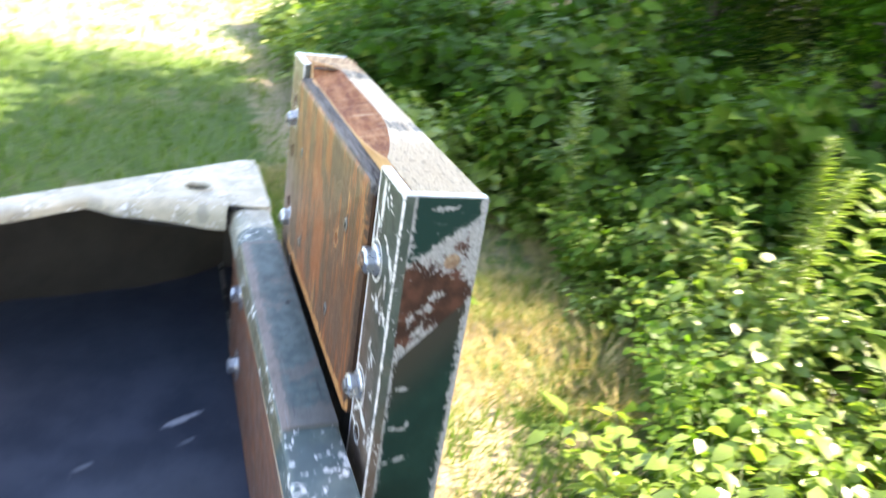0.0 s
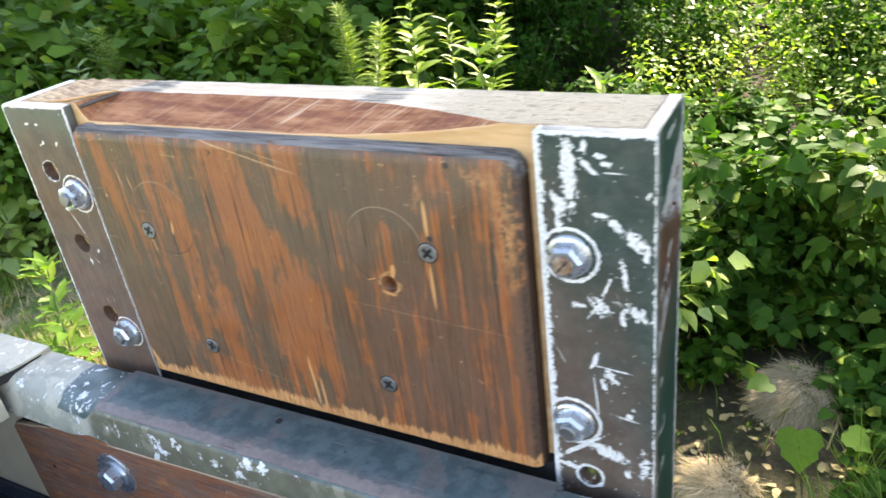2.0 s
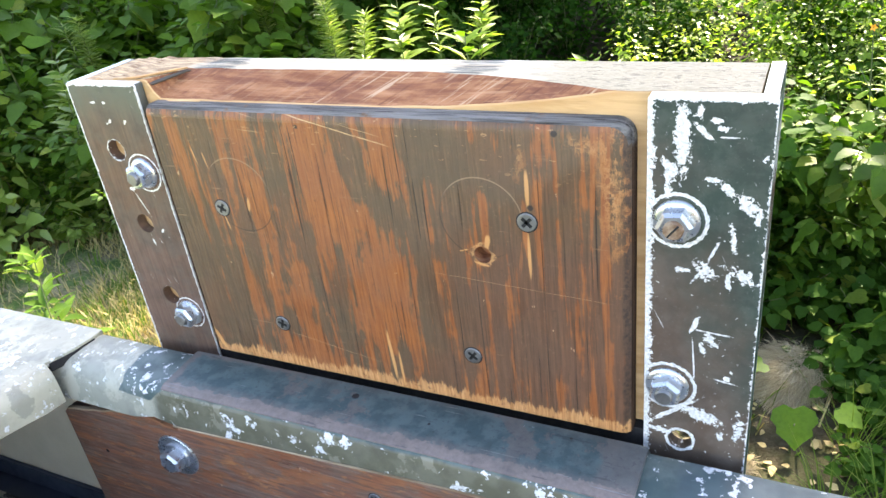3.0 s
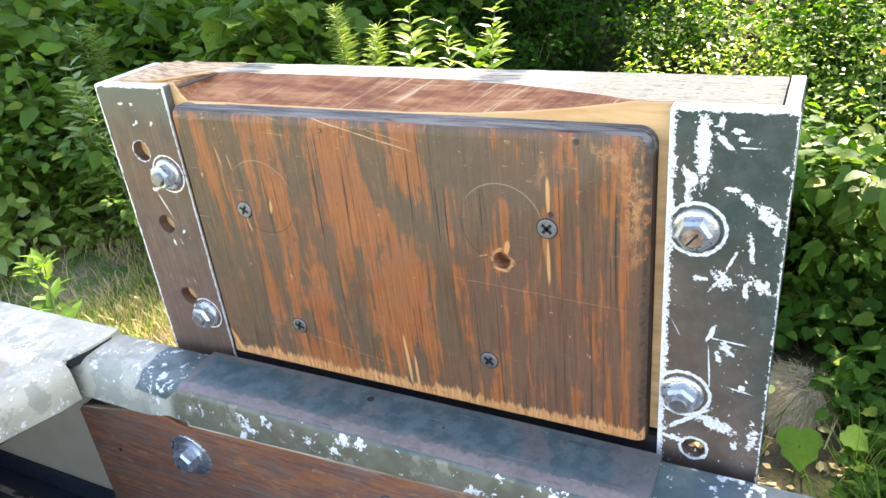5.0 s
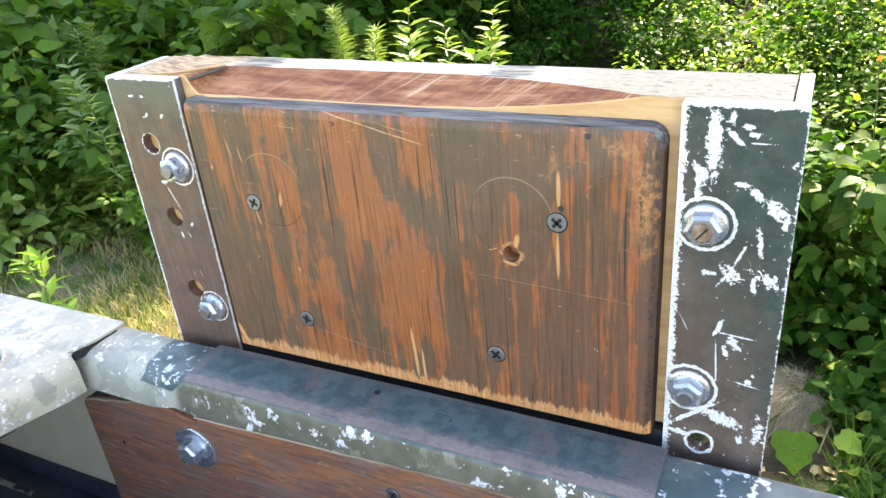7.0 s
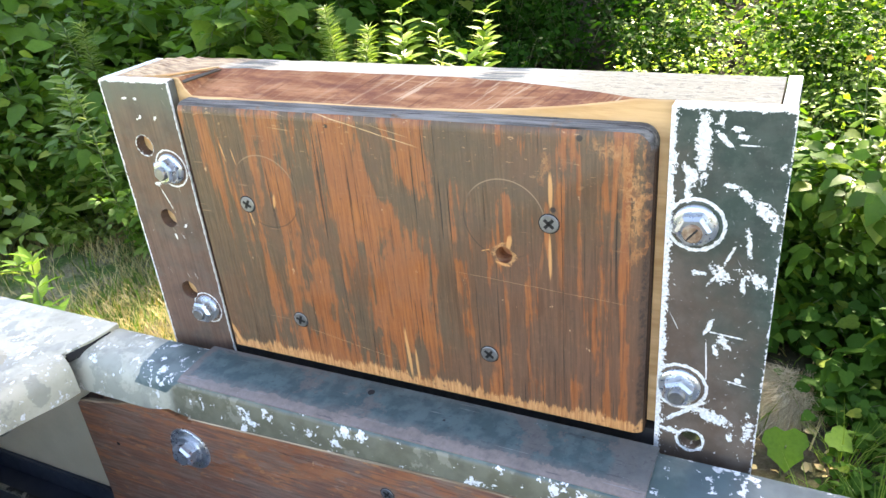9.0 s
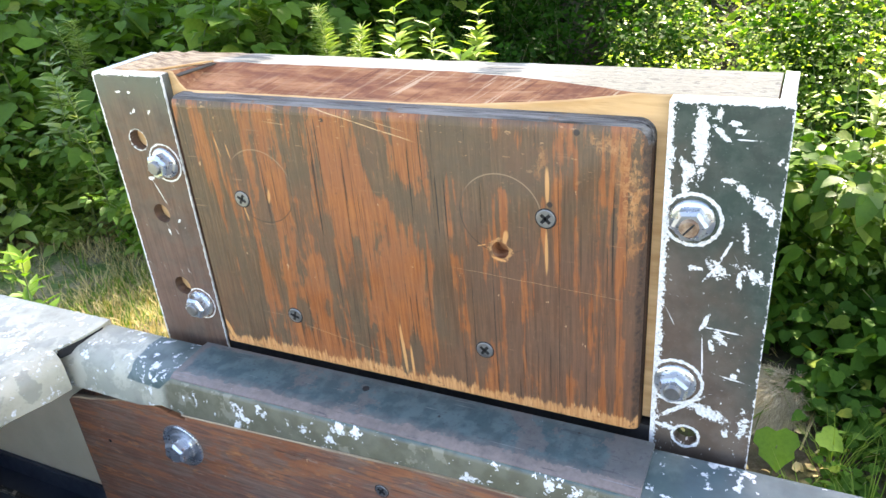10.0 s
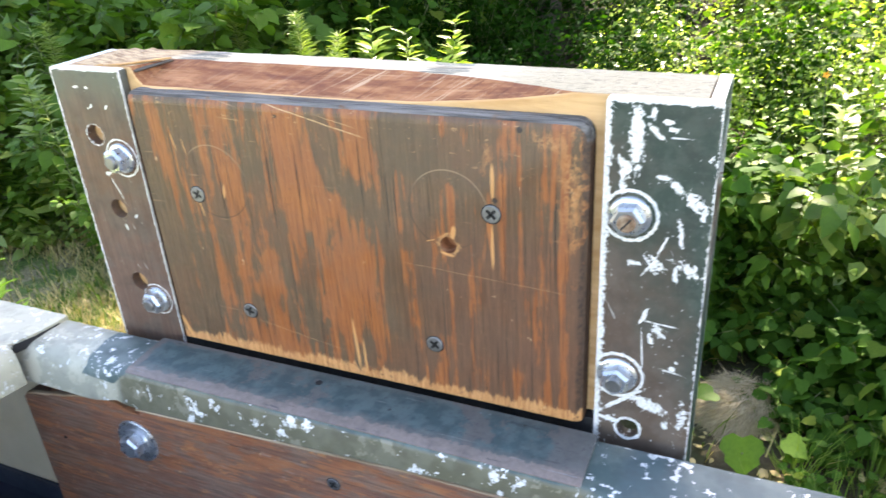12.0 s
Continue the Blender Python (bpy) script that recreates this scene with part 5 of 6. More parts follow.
def leaf_mesh(name, places, ways, ups, lengths, widths, shape, material):
    """One mesh of many leaves: each at a place, pointing a way, its face up, with its own length and width."""
    verts, faces = LEAF_SHAPES[shape]
    t = np.array(verts)
    ways = unit(ways)
    side = unit(np.cross(ways, ups))
    ups = np.cross(side, ways)
    L, W = np.asarray(lengths)[:, None, None], np.asarray(widths)[:, None, None]
    co = places[:, None] + ways[:, None] * t[None, :, :1] * L + side[:, None] * t[None, :, 1:2] * W + ups[:, None] * t[None, :, 2:] * L
    k = len(verts)
    all_faces = [tuple(i + n * k for i in f) for n in range(len(places)) for f in faces]
    me = bpy.data.meshes.new(name)
    me.from_pydata(co.reshape(-1, 3).tolist(), [], all_faces)
    me.materials.append(material)
    me.polygons.foreach_set("use_smooth", [True] * len(me.polygons))
    return me


def tube(bm, points, radii, sides=5):
    loops = []
    for i, p in enumerate(points):
        d = (Vector(points[min(i + 1, len(points) - 1)]) - Vector(points[max(i - 1, 0)])).normalized()
        a = d.orthogonal().normalized()
        b = d.cross(a)
        loops.append([bm.verts.new(Vector(p) + radii[i] * (a * math.cos(2 * math.pi * k / sides) + b * math.sin(2 * math.pi * k / sides))) for k in range(sides)])
    for one, two in zip(loops, loops[1:]):
        for k in range(sides):
            j = (k + 1) % sides
            bm.faces.new((one[k], one[j], two[j], two[k]))
    bm.faces.new(loops[-1])


def mesh_part(name, me, parent):
    ob = new(name, me)
    ob.parent = parent
    ob.matrix_parent_inverse = Matrix.Translation(-Vector(root_of(parent).location))
    return ob


def shrub(name, seed, height, radius, count, size, shape, material, label, ratio=0.75, stems=8, away=(0, 0, -50)):
    """A leafy shrub: bent stems from one base, leaves round the stems, denser outside."""
    rng = np.random.default_rng(seed)
    thing = base(name, away, label, "shrub")
    bm = bmesh.new()
    tips, lines = [], []
    for k in range(stems):
        a = rng.uniform(0, 2 * np.pi)
        reach = radius * rng.uniform(0.25, 0.95)
        top = height * rng.uniform(0.62, 1.0)
        pts = []
        for j in range(6):
            u = j / 5
            pts.append(np.array([math.cos(a) * reach * u ** 1.5, math.sin(a) * reach * u ** 1.5, top * u]) + rng.normal(0, 0.012, 3) * (j > 0))
        lines.append(np.array(pts))
        tube(bm, [tuple(Vector(p) + Vector(away)) for p in pts], [0.006 * (1 - 0.75 * j / 5) for j in range(6)], 4)
    part("stalk", bm, STEM, thing)
    which = rng.integers(0, stems, count)
    u = rng.uniform(0.12, 1.0, count) ** 0.7 * 4.999
    i = u.astype(int)
    f = (u - i)[:, None]
    L = np.array(lines)
    spot = L[which, i] * (1 - f) + L[which, i + 1] * f
    a = rng.uniform(0, 2 * np.pi, count)
    out = np.stack([np.cos(a), np.sin(a), rng.uniform(-0.35, 0.5, count)], 1)
    spread = rng.uniform(0.0, 0.30, count)[:, None] * radius
    places = spot + out * spread
    ways = out + np.stack([np.zeros(count), np.zeros(count), rng.uniform(-0.7, 0.1, count)], 1)
    ups = np.array([0.05, 0.40, 1.0]) + rng.normal(0, 0.38, (count, 3))
    lengths = size * rng.uniform(0.40, 1.10, count) * np.where(rng.uniform(0, 1, count) > 0.88, 1.45, 1.0)
    me = leaf_mesh("leaves", places + np.array(away), ways, ups, lengths, lengths * ratio * rng.uniform(0.8, 1.1, count), shape, material)
    mesh_part("leaves", me, thing)
    return thing


def weed(name, seed, height, count, size, material, label, ratio=0.2, droop=0.35, away=(0, 0, -50), tuft=0):
    """A tall upright weed: one or a few stems with long leaves all the way up, closer at the top."""
    rng = np.random.default_rng(seed)
    thing = base(name, away, label, "weed")
    bm = bmesh.new()
    lean = rng.normal(0, 0.06, 2)
    pts = [np.array([lean[0] * (j / 7) ** 2, lean[1] * (j / 7) ** 2, height * j / 7]) for j in range(8)]
    tube(bm, [tuple(Vector(p) + Vector(away)) for p in pts], [0.0042 * (1 - 0.7 * j / 7) for j in range(8)], 5)
    part("stem", bm, STEM, thing)
    u = np.sort(rng.uniform(0.12, 1, count) ** 0.8)
    P = np.array(pts)
    q = np.minimum(u * 7, 6.999)
    i = q.astype(int)
    places = P[i] * (1 - (q - i))[:, None] + P[i + 1] * (q - i)[:, None]
    a = np.arange(count) * 2.4 + rng.uniform(-0.3, 0.3, count)
    ways = np.stack([np.cos(a), np.sin(a), 0.55 * u + rng.uniform(-0.2, 0.3, count)], 1)
    ups = np.stack([-0.3 * np.cos(a), -0.3 * np.sin(a), np.ones(count)], 1) + rng.normal(0, 0.25, (count, 3))
    lengths = size * (1.1 - 0.6 * u) * rng.uniform(0.8, 1.15, count)
    me = leaf_mesh("leaves", places + np.array(away), ways, ups, lengths, lengths * ratio, "ovate", material)
    mesh_part("leaves", me, thing)
    return thing


def tree(name, seed, height, spread, crown_low, count, size, away=(0, 0, -80)):
    """A tapered, leaning trunk with limbs and a ragged crown of leaves."""
    rng = np.random.default_rng(seed)
    thing = base(name, away, "slim woodland tree with dark bark and green crown", "tree", "trees at the wood's edge")
    bm = bmesh.new()
    lean = rng.normal(0, 0.25, 2)
    pts = [np.array([lean[0] * (j / 8) ** 1.5, lean[1] * (j / 8) ** 1.5, height * 0.9 * j / 8 - 0.1]) + (rng.normal(0, 0.03, 3) if j else 0) for j in range(9)]
    tube(bm, [tuple(Vector(p) + Vector(away)) for p in pts], [0.10 * (1 - 0.85 * j / 8) + (0.03 if j == 0 else 0) for j in range(9)], 9)
    part("trunk", bm, BARK, thing, smooth=True)
    bm = bmesh.new()
    ends = []
    for k in range(16):
        z = rng.uniform(crown_low, 0.97 * height * 0.9)
        q = min(z / (height * 0.9) * 8, 7.99)
        i = int(q)
        root = pts[i] * (1 - (q - i)) + pts[i + 1] * (q - i)
        a = rng.uniform(0, 2 * np.pi)
        reach = spread * rng.uniform(0.5, 1.0) * (1 - 0.45 * (z - crown_low) / max(height - crown_low, 0.1))
        line = [root + np.array([math.cos(a) * reach * s, math.sin(a) * reach * s, 0.45 * reach * s * (1.2 - 0.5 * s)]) + (rng.normal(0, 0.04, 3) if s else 0) for s in (0, 0.33, 0.66, 1)]
        tube(bm, [tuple(Vector(p) + Vector(away)) for p in line], [0.028, 0.02, 0.012, 0.005], 5)
        ends.append(np.array(line))
    part("branchwork", bm, BARK, thing, smooth=True)
    E = np.array(ends)
    which = rng.integers(0, 16, count)
    q = rng.uniform(0.6, 2.999, count)
    i = q.astype(int)
    f = (q - i)[:, None]
    spot = E[which, i] * (1 - f) + E[which, i + 1] * f
    clump = rng.normal(0, 0.24, (160, 3))
    places = spot + clump[rng.integers(0, 160, count)] * spread * 0.6 + rng.normal(0, 0.09, (count, 3))
    a = rng.uniform(0, 2 * np.pi, count)
    ways = np.stack([np.cos(a), np.sin(a), rng.uniform(-0.8, 0.2, count)], 1)
    ups = np.array([0, -0.2, 1.0]) + rng.normal(0, 0.4, (count, 3))
    lengths = size * rng.uniform(0.6, 1.2, count)
    mesh_part("crown", leaf_mesh("crown", places + np.array(away), ways, ups, lengths, lengths * 0.75, "simple", LEAF_WOOD), thing)
    return thing


def blades(name, seed, count, area, height, width, material, label, density=None, group=""):
    """Loose blades of grass over a stretch of ground."""
    rng = np.random.default_rng(seed)
    x = rng.uniform(area[0], area[1], count * 3)
    y = rng.uniform(area[2], area[3], count * 3)
    keep = np.ones(len(x), bool) if density is None else density(x, y) > rng.uniform(0, 1, len(x))
    x, y = x[keep][:count], y[keep][:count]
    k = len(x)
    z = np.array([ground_height(a, b) for a, b in zip(x, y)]) - 0.004
    a = rng.uniform(0, 2 * np.pi, k)
    tilt = rng.uniform(0.15, 1.2, k)
    ways = np.stack([np.cos(a) * tilt, np.sin(a) * tilt, np.ones(k)], 1)
    ups = np.stack([-np.cos(a), -np.sin(a), tilt], 1) + rng.normal(0, 0.2, (k, 3))
    lengths = height * rng.uniform(0.4, 1.25, k)
    me = leaf_mesh(name, np.stack([x, y, z], 1), ways, ups, lengths, width * rng.uniform(0.6, 1.3, k), "blade", material)
    return tagged(new(name, me), label, "grass", kind="stuff")


def clumps(x, y, scale, level, seed=0.0):
    return np.array([1.0 if noise.noise((a * scale, b * scale, seed)) > level else 0.12 for a, b in zip(x, y)])


def hedge_front(x):
    """Where the thicket begins, seen from the board."""
    return float(np.interp(x, [-10, -6, -3.2, -2.4, -1.9, -1.2, -0.8, -0.4, 0.1, 0.6, 1.5, 3, 5], [1.7, 1.4, 1.5, 1.75, 2.2, 2.1, 1.75, 1.45, 1.6, 1.95, 2.1, 2.3, 2.5]))


def spin(x, y, scale, turn, lean=0.0, lean2=0.0):
    return Matrix.Translation((x, y, ground_height(x, y) - 0.02)) @ Euler((lean, lean2, turn)).to_matrix().to_4x4() @ Matrix.Diagonal((scale, scale, scale, 1))


def place(ob, m):
    """Moves the built thing itself to a pose, with its size."""
    ob.matrix_basis = m
    return ob


def scatter(kinds, spots):
    """Puts each kind down once and then as copies, over the spots."""
    used = set()
    for kind, x, y, s, turn, lean in spots:
        m = spin(x, y, s, turn, lean, lean * 0.5)
        if kind in used:
            made = copy_thing(kinds[kind], Matrix.Identity(4))
            made.matrix_basis = m
        else:
            used.add(kind)
            place(kinds[kind], m)


kinds = [
    shrub("broadleaf_shrub", 11, 0.58, 0.34, 900, 0.052, "lobed", LEAF_MID, "dense broad-leaved green shrub at the wood's edge", 0.95, 9),
    shrub("broadleaf_shrub", 12, 0.55, 0.34, 700, 0.056, "ovate", LEAF_MID, "leafy mid-green shrub in sunlight", 0.66, 10),
    shrub("bramble_bush", 13, 0.50, 0.36, 480, 0.075, "ovate", LEAF_PALE, "pale sunlit bramble with toothed leaves", 0.72, 11),
    shrub("vine_thicket", 14, 0.66, 0.38, 980, 0.054, "lobed", LEAF_DEEP, "dark green vine thicket with large lobed leaves", 1.0, 9),
    shrub("low_shrub", 15, 0.24, 0.24, 190, 0.070, "ovate", LEAF_PALE, "low pale green undergrowth on the verge", 0.62, 9),
]
kinds.append(shrub("ground_vine", 16, 0.30, 0.30, 210, 0.076, "lobed", LEAF_DEEP, "low dark green vine with large lobed leaves", 0.98, 10))
for k in kinds:
    k["group"] = "shrubs along the wood's edge"
rng = np.random.default_rng(5)
spots = []
for row, (back, high, n) in enumerate(((-0.34, 0.9, 52), (0.0, 0.85, 52), (0.32, 0.95, 48), (0.68, 1.1, 44), (1.1, 1.2, 38))):
    for k in range(n):
        x = -8.6 + 11.2 * (k + rng.uniform(0.1, 0.9)) / n
        if row == 0 and (-2.6 < x < -1.2 or 0.0 < x < 1.0):
            continue
        y = hedge_front(x) + back + rng.uniform(-0.14, 0.18)
        kind = int(rng.choice(([4, 4, 4, 2], [1, 2, 4, 2], [0, 1, 2, 3], [0, 1, 3, 2], [0, 1, 3, 3])[row]))
        if -0.9 < x < 0.15 and row < 3:
            kind = int(rng.choice([2, 2, 4, 1]))
        if x < -1.7 and row > 0:
            kind = int(rng.choice([0, 1, 1, 3, 0]))
        tall_side = (0.85 if x > -1.2 else 1.0) + 0.45 * min(1.0, max(0.0, (-x - 1.3) / 1.0))
        if row > 2 and x > -1.6:
            tall_side *= 0.6
        spots.append((kind, x, y, high * tall_side * rng.uniform(0.8, 1.2), rng.uniform(0, 6.28), rng.normal(0, 0.08)))
for x, y, s, kind in ((0.78, 1.92, 0.95, 1), (1.02, 1.75, 1.0, 0), (1.25, 1.95, 1.2, 0), (0.58, 2.02, 1.1, 1), (0.72, 2.12, 1.1, 2), (0.95, 1.98, 1.0, 1), (0.22, 1.86, 0.95, 3), (0.92, 2.15, 1.2, 0), (0.84, 1.55, 0.75, 5), (0.95, 1.30, 0.6, 5), (0.20, 1.75, 0.6, 3),
                     (0.66, 1.58, 0.70, 5), (0.80, 1.36, 0.60, 5), (0.64, 1.30, 0.42, 5), (0.78, 1.12, 0.40, 5), (0.30, 1.68, 0.60, 5), (0.18, 1.45, 0.50, 5), (0.44, 1.74, 0.75, 5), (1.02, 1.08, 0.50, 5), (0.92, 0.98, 0.40, 5), (0.60, 1.12, 0.30, 5), (0.70, 0.98, 0.28, 5), (0.56, 1.42, 0.50, 5)):
    spots.append((kind, x, y, s, x * 7.0, 0.04))
for k in range(90):
    x, y = rng.uniform(0.10, 1.35), rng.uniform(0.80, 1.95)
    if (0.10 < x < 0.70 and y < 1.66) or y < 1.30:
        continue
    spots.append((5 if k % 4 else 0, x, y, rng.uniform(0.55, 1.0) if k % 4 else rng.uniform(0.3, 0.5), rng.uniform(0, 6.28), rng.normal(0, 0.1)))
for k in range(22):
    x = rng.uniform(-2.5, -1.25)
    y = rng.uniform(1.50, 1.95)
    spots.append((int(rng.choice([4, 4, 1, 0])), x, y, rng.uniform(0.5, 0.8) * (1.0 if y > 1.5 else 0.7), rng.uniform(0, 6.28), rng.normal(0, 0.1)))
for x, y, s in ((-1.55, 2.1, 1.0), (-1.30, 1.95, 0.85), (-1.15, 1.70, 0.8), (-1.75, 2.0, 0.9), (-1.0, 1.85, 0.9)):
    spots.append((2, x, y, s, x * 9.0, 0.05))
scatter(kinds, spots)

# woodland behind the thicket
wood_kinds = [
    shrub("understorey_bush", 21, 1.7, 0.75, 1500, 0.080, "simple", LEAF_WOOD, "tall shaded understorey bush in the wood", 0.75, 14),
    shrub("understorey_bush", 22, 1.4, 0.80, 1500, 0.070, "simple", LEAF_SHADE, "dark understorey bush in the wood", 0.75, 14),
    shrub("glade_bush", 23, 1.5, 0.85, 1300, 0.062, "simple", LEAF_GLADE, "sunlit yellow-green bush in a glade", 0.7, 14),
]
for k in wood_kinds:
    k["group"] = "bushes in the wood"
spots = []
for back, n, low, high in ((2.0, 18, 0.5, 0.75), (2.9, 18, 0.65, 0.95), (4.2, 18, 0.9, 1.3), (6.4, 14, 1.3, 1.7), (9.0, 15, 1.7, 2.3)):
    for k in range(n):
        x = -8.5 + 14 * (k + rng.uniform(0.1, 0.9)) / n
        y = hedge_front(x) + back + rng.uniform(-0.4, 0.4)
        # The dark-toned kind fills the part of the wood that lies in shade.
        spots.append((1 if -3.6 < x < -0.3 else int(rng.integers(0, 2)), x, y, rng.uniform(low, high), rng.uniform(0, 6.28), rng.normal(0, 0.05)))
for k in range(26):
    x = -4.2 + 6.6 * (k + rng.uniform(0.1, 0.9)) / 26
    y = 3.3 + 0.9 * (k % 3) / 2 + rng.uniform(-0.2, 0.2)
    # Bright-toned copies for the sunlit glade, dark-toned ones elsewhere.
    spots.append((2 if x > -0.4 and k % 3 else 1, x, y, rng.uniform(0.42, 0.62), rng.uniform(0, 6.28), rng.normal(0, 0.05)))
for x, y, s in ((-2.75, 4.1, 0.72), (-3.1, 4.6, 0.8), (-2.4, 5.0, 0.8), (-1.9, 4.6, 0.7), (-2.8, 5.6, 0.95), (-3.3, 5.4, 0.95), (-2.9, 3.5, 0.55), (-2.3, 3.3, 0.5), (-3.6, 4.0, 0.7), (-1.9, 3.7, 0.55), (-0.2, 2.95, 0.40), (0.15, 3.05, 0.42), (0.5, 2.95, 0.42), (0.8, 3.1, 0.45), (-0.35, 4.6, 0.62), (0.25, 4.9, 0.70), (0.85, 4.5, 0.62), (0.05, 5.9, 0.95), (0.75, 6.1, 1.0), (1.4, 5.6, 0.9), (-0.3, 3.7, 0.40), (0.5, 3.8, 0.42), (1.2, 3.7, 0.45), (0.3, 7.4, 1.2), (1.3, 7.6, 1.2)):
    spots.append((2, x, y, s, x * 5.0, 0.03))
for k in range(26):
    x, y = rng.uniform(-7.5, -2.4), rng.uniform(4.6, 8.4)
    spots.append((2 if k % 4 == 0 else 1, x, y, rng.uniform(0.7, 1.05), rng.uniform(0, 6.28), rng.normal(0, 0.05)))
scatter(wood_kinds, spots)

trees = [tree("woodland_tree", 31, 6.5, 2.1, 2.2, 9000, 0.155), tree("woodland_tree", 32, 4.6, 1.5, 1.5, 7000, 0.12), tree("sapling", 33, 2.9, 1.05, 0.9, 3000, 0.09)]
spots = []
# Crowns stand above the view; several trees are added to shade the wood.
for x, y, s, kind in ((-5.2, 4.6, 0.85, 1), (-3.9, 6.5, 0.85, 0), (-7.2, 6.8, 0.9, 1), (-6.6, 9.2, 0.95, 0), (-3.6, 7.2, 1.1, 0), (-3.1, 5.2, 0.85, 1),
                     (-2.6, 6.8, 1.0, 1), (-1.9, 8.2, 1.0, 1), (-0.95, 8.0, 0.9, 1), (-0.85, 7.1, 0.82, 1), (3.2, 7.9, 1.0, 1), (4.6, 7.0, 1.1, 1),
                     (-2.2, 9.3, 1.2, 0), (-3.6, 11.6, 1.2, 0), (5.6, 11.6, 1.2, 0), (4.2, 9.8, 1.2, 0), (-5.0, 10.0, 1.3, 0), (-8.5, 11.5, 1.3, 0),
                     (-3.0, 4.7, 1.0, 2), (-2.1, 5.1, 1.1, 2), (-1.2, 5.3, 1.0, 2), (-2.05, 4.9, 0.9, 2), (-2.6, 3.9, 0.85, 2), (2.2, 5.3, 1.1, 2), (3.6, 5.4, 1.1, 2)):
    spots.append((kind, x, y, s, x * 3.1, 0.02))
scatter(trees, spots)


def overhanging_tree(seed, foot, middle, reach, label, count=9000):
    """An added big tree in the wood, whose unseen leaning top shades what lies before it."""
    rng = np.random.default_rng(seed)
    foot, middle, reach = np.array(foot), np.array(middle), np.array(reach)
    thing = base("overhanging_tree", tuple(foot), label, "tree", "trees at the wood's edge")
    bm = bmesh.new()
    line = []
    for u, v in ((0.0, -0.02), (0.10, 0.25), (0.30, 0.50), (0.58, 0.73), (0.86, 0.92), (1.0, 1.0)):
        line.append(np.array([foot[0] + (middle[0] - foot[0]) * u, foot[1] + (middle[1] - foot[1]) * u, middle[2] * v]))
    tube(bm, [tuple(v) for v in line], [0.17, 0.14, 0.12, 0.09, 0.06, 0.03], 10)
    part("trunk", bm, BARK, thing, smooth=True)
    bm = bmesh.new()
    ends = []
    root = line[4] * 0.5 + middle * 0.5
    for k in range(26):
        v = unit(rng.normal(0, 1, 3))
        tip = middle + v * reach * rng.uniform(0.7, 1.05)
        tube(bm, [tuple(root), tuple(root * 0.5 + tip * 0.5 + rng.normal(0, 0.06, 3)), tuple(tip)], [0.022, 0.013, 0.004], 5)
        ends.append((root, tip))
    part("branchwork", bm, BARK, thing, smooth=True)
    E = np.array(ends)
    which = rng.integers(0, len(ends), count)
    f = rng.uniform(0.35, 1.05, count)[:, None]
    places = E[which, 0] * (1 - f) + E[which, 1] * f + rng.normal(0, 0.17, (count, 3))
    a = rng.uniform(0, 2 * np.pi, count)
    ways = np.stack([np.cos(a), np.sin(a), rng.uniform(-0.8, 0.2, count)], 1)
    lengths = 0.15 * rng.uniform(0.6, 1.2, count)
    mesh_part("crown", leaf_mesh("crown", places, ways, np.array([0, 0.2, 1.0]) + rng.normal(0, 0.4, (count, 3)), lengths, lengths * 0.75, "simple", LEAF_WOOD), thing)


# Added trees, crowns out of view, that shade tub, lawn and wood.
overhanging_tree(35, (3.2, 6.2, 0), (0.78, 5.05, 6.0), (1.35, 0.95, 0.75), "added tree with an unseen dense crown that shades the tub")
overhanging_tree(36, (-4.4, 6.0, 0), (-2.60, 4.55, 4.7), (1.30, 1.00, 0.70), "added tree with an unseen crown that shades the lawn")
for seed, foot, middle in ((38, (-5.2, 7.6, 0), (-4.2, 6.1, 3.0)), (40, (-2.3, 7.4, 0), (-1.45, 5.7, 2.85))):
    overhanging_tree(seed, foot, middle, (1.0, 0.9, 0.5), "added tree with an unseen low crown that darkens the wood", 6500)
overhanging_tree(41, (3.6, 9.4, 0), (1.78, 6.85, 6.0), (0.95, 0.55, 0.5), "added tree with an unseen thin crown that dapples the thicket", 2300)
overhanging_tree(42, (-3.0, 6.6, 0), (-2.15, 4.80, 3.1), (0.65, 0.38, 0.35), "added small tree with an unseen crown that shades the shrubs", 2600)
overhanging_tree(37, (-2.9, 10.4, 0), (-0.80, 9.3, 4.8), (1.00, 1.35, 0.80), "added tree with an unseen crown that shades the understorey")

# single weeds that stand out
weeds = [
    weed("tall_weed", 41, 0.90, 66, 0.110, LEAF_PALE, "tall pale green weed with narrow leaves", 0.17),
    weed("feathery_weed", 44, 0.86, 460, 0.095, LEAF_PALE, "feathery green weed with fine narrow leaves", 0.13),
    weed("tall_weed", 45, 0.80, 92, 0.130, LEAF_PALE, "tall leafy green weed at the thicket's edge", 0.36),
]
for k in weeds:
    k["group"] = "tall weeds at the wood's edge"
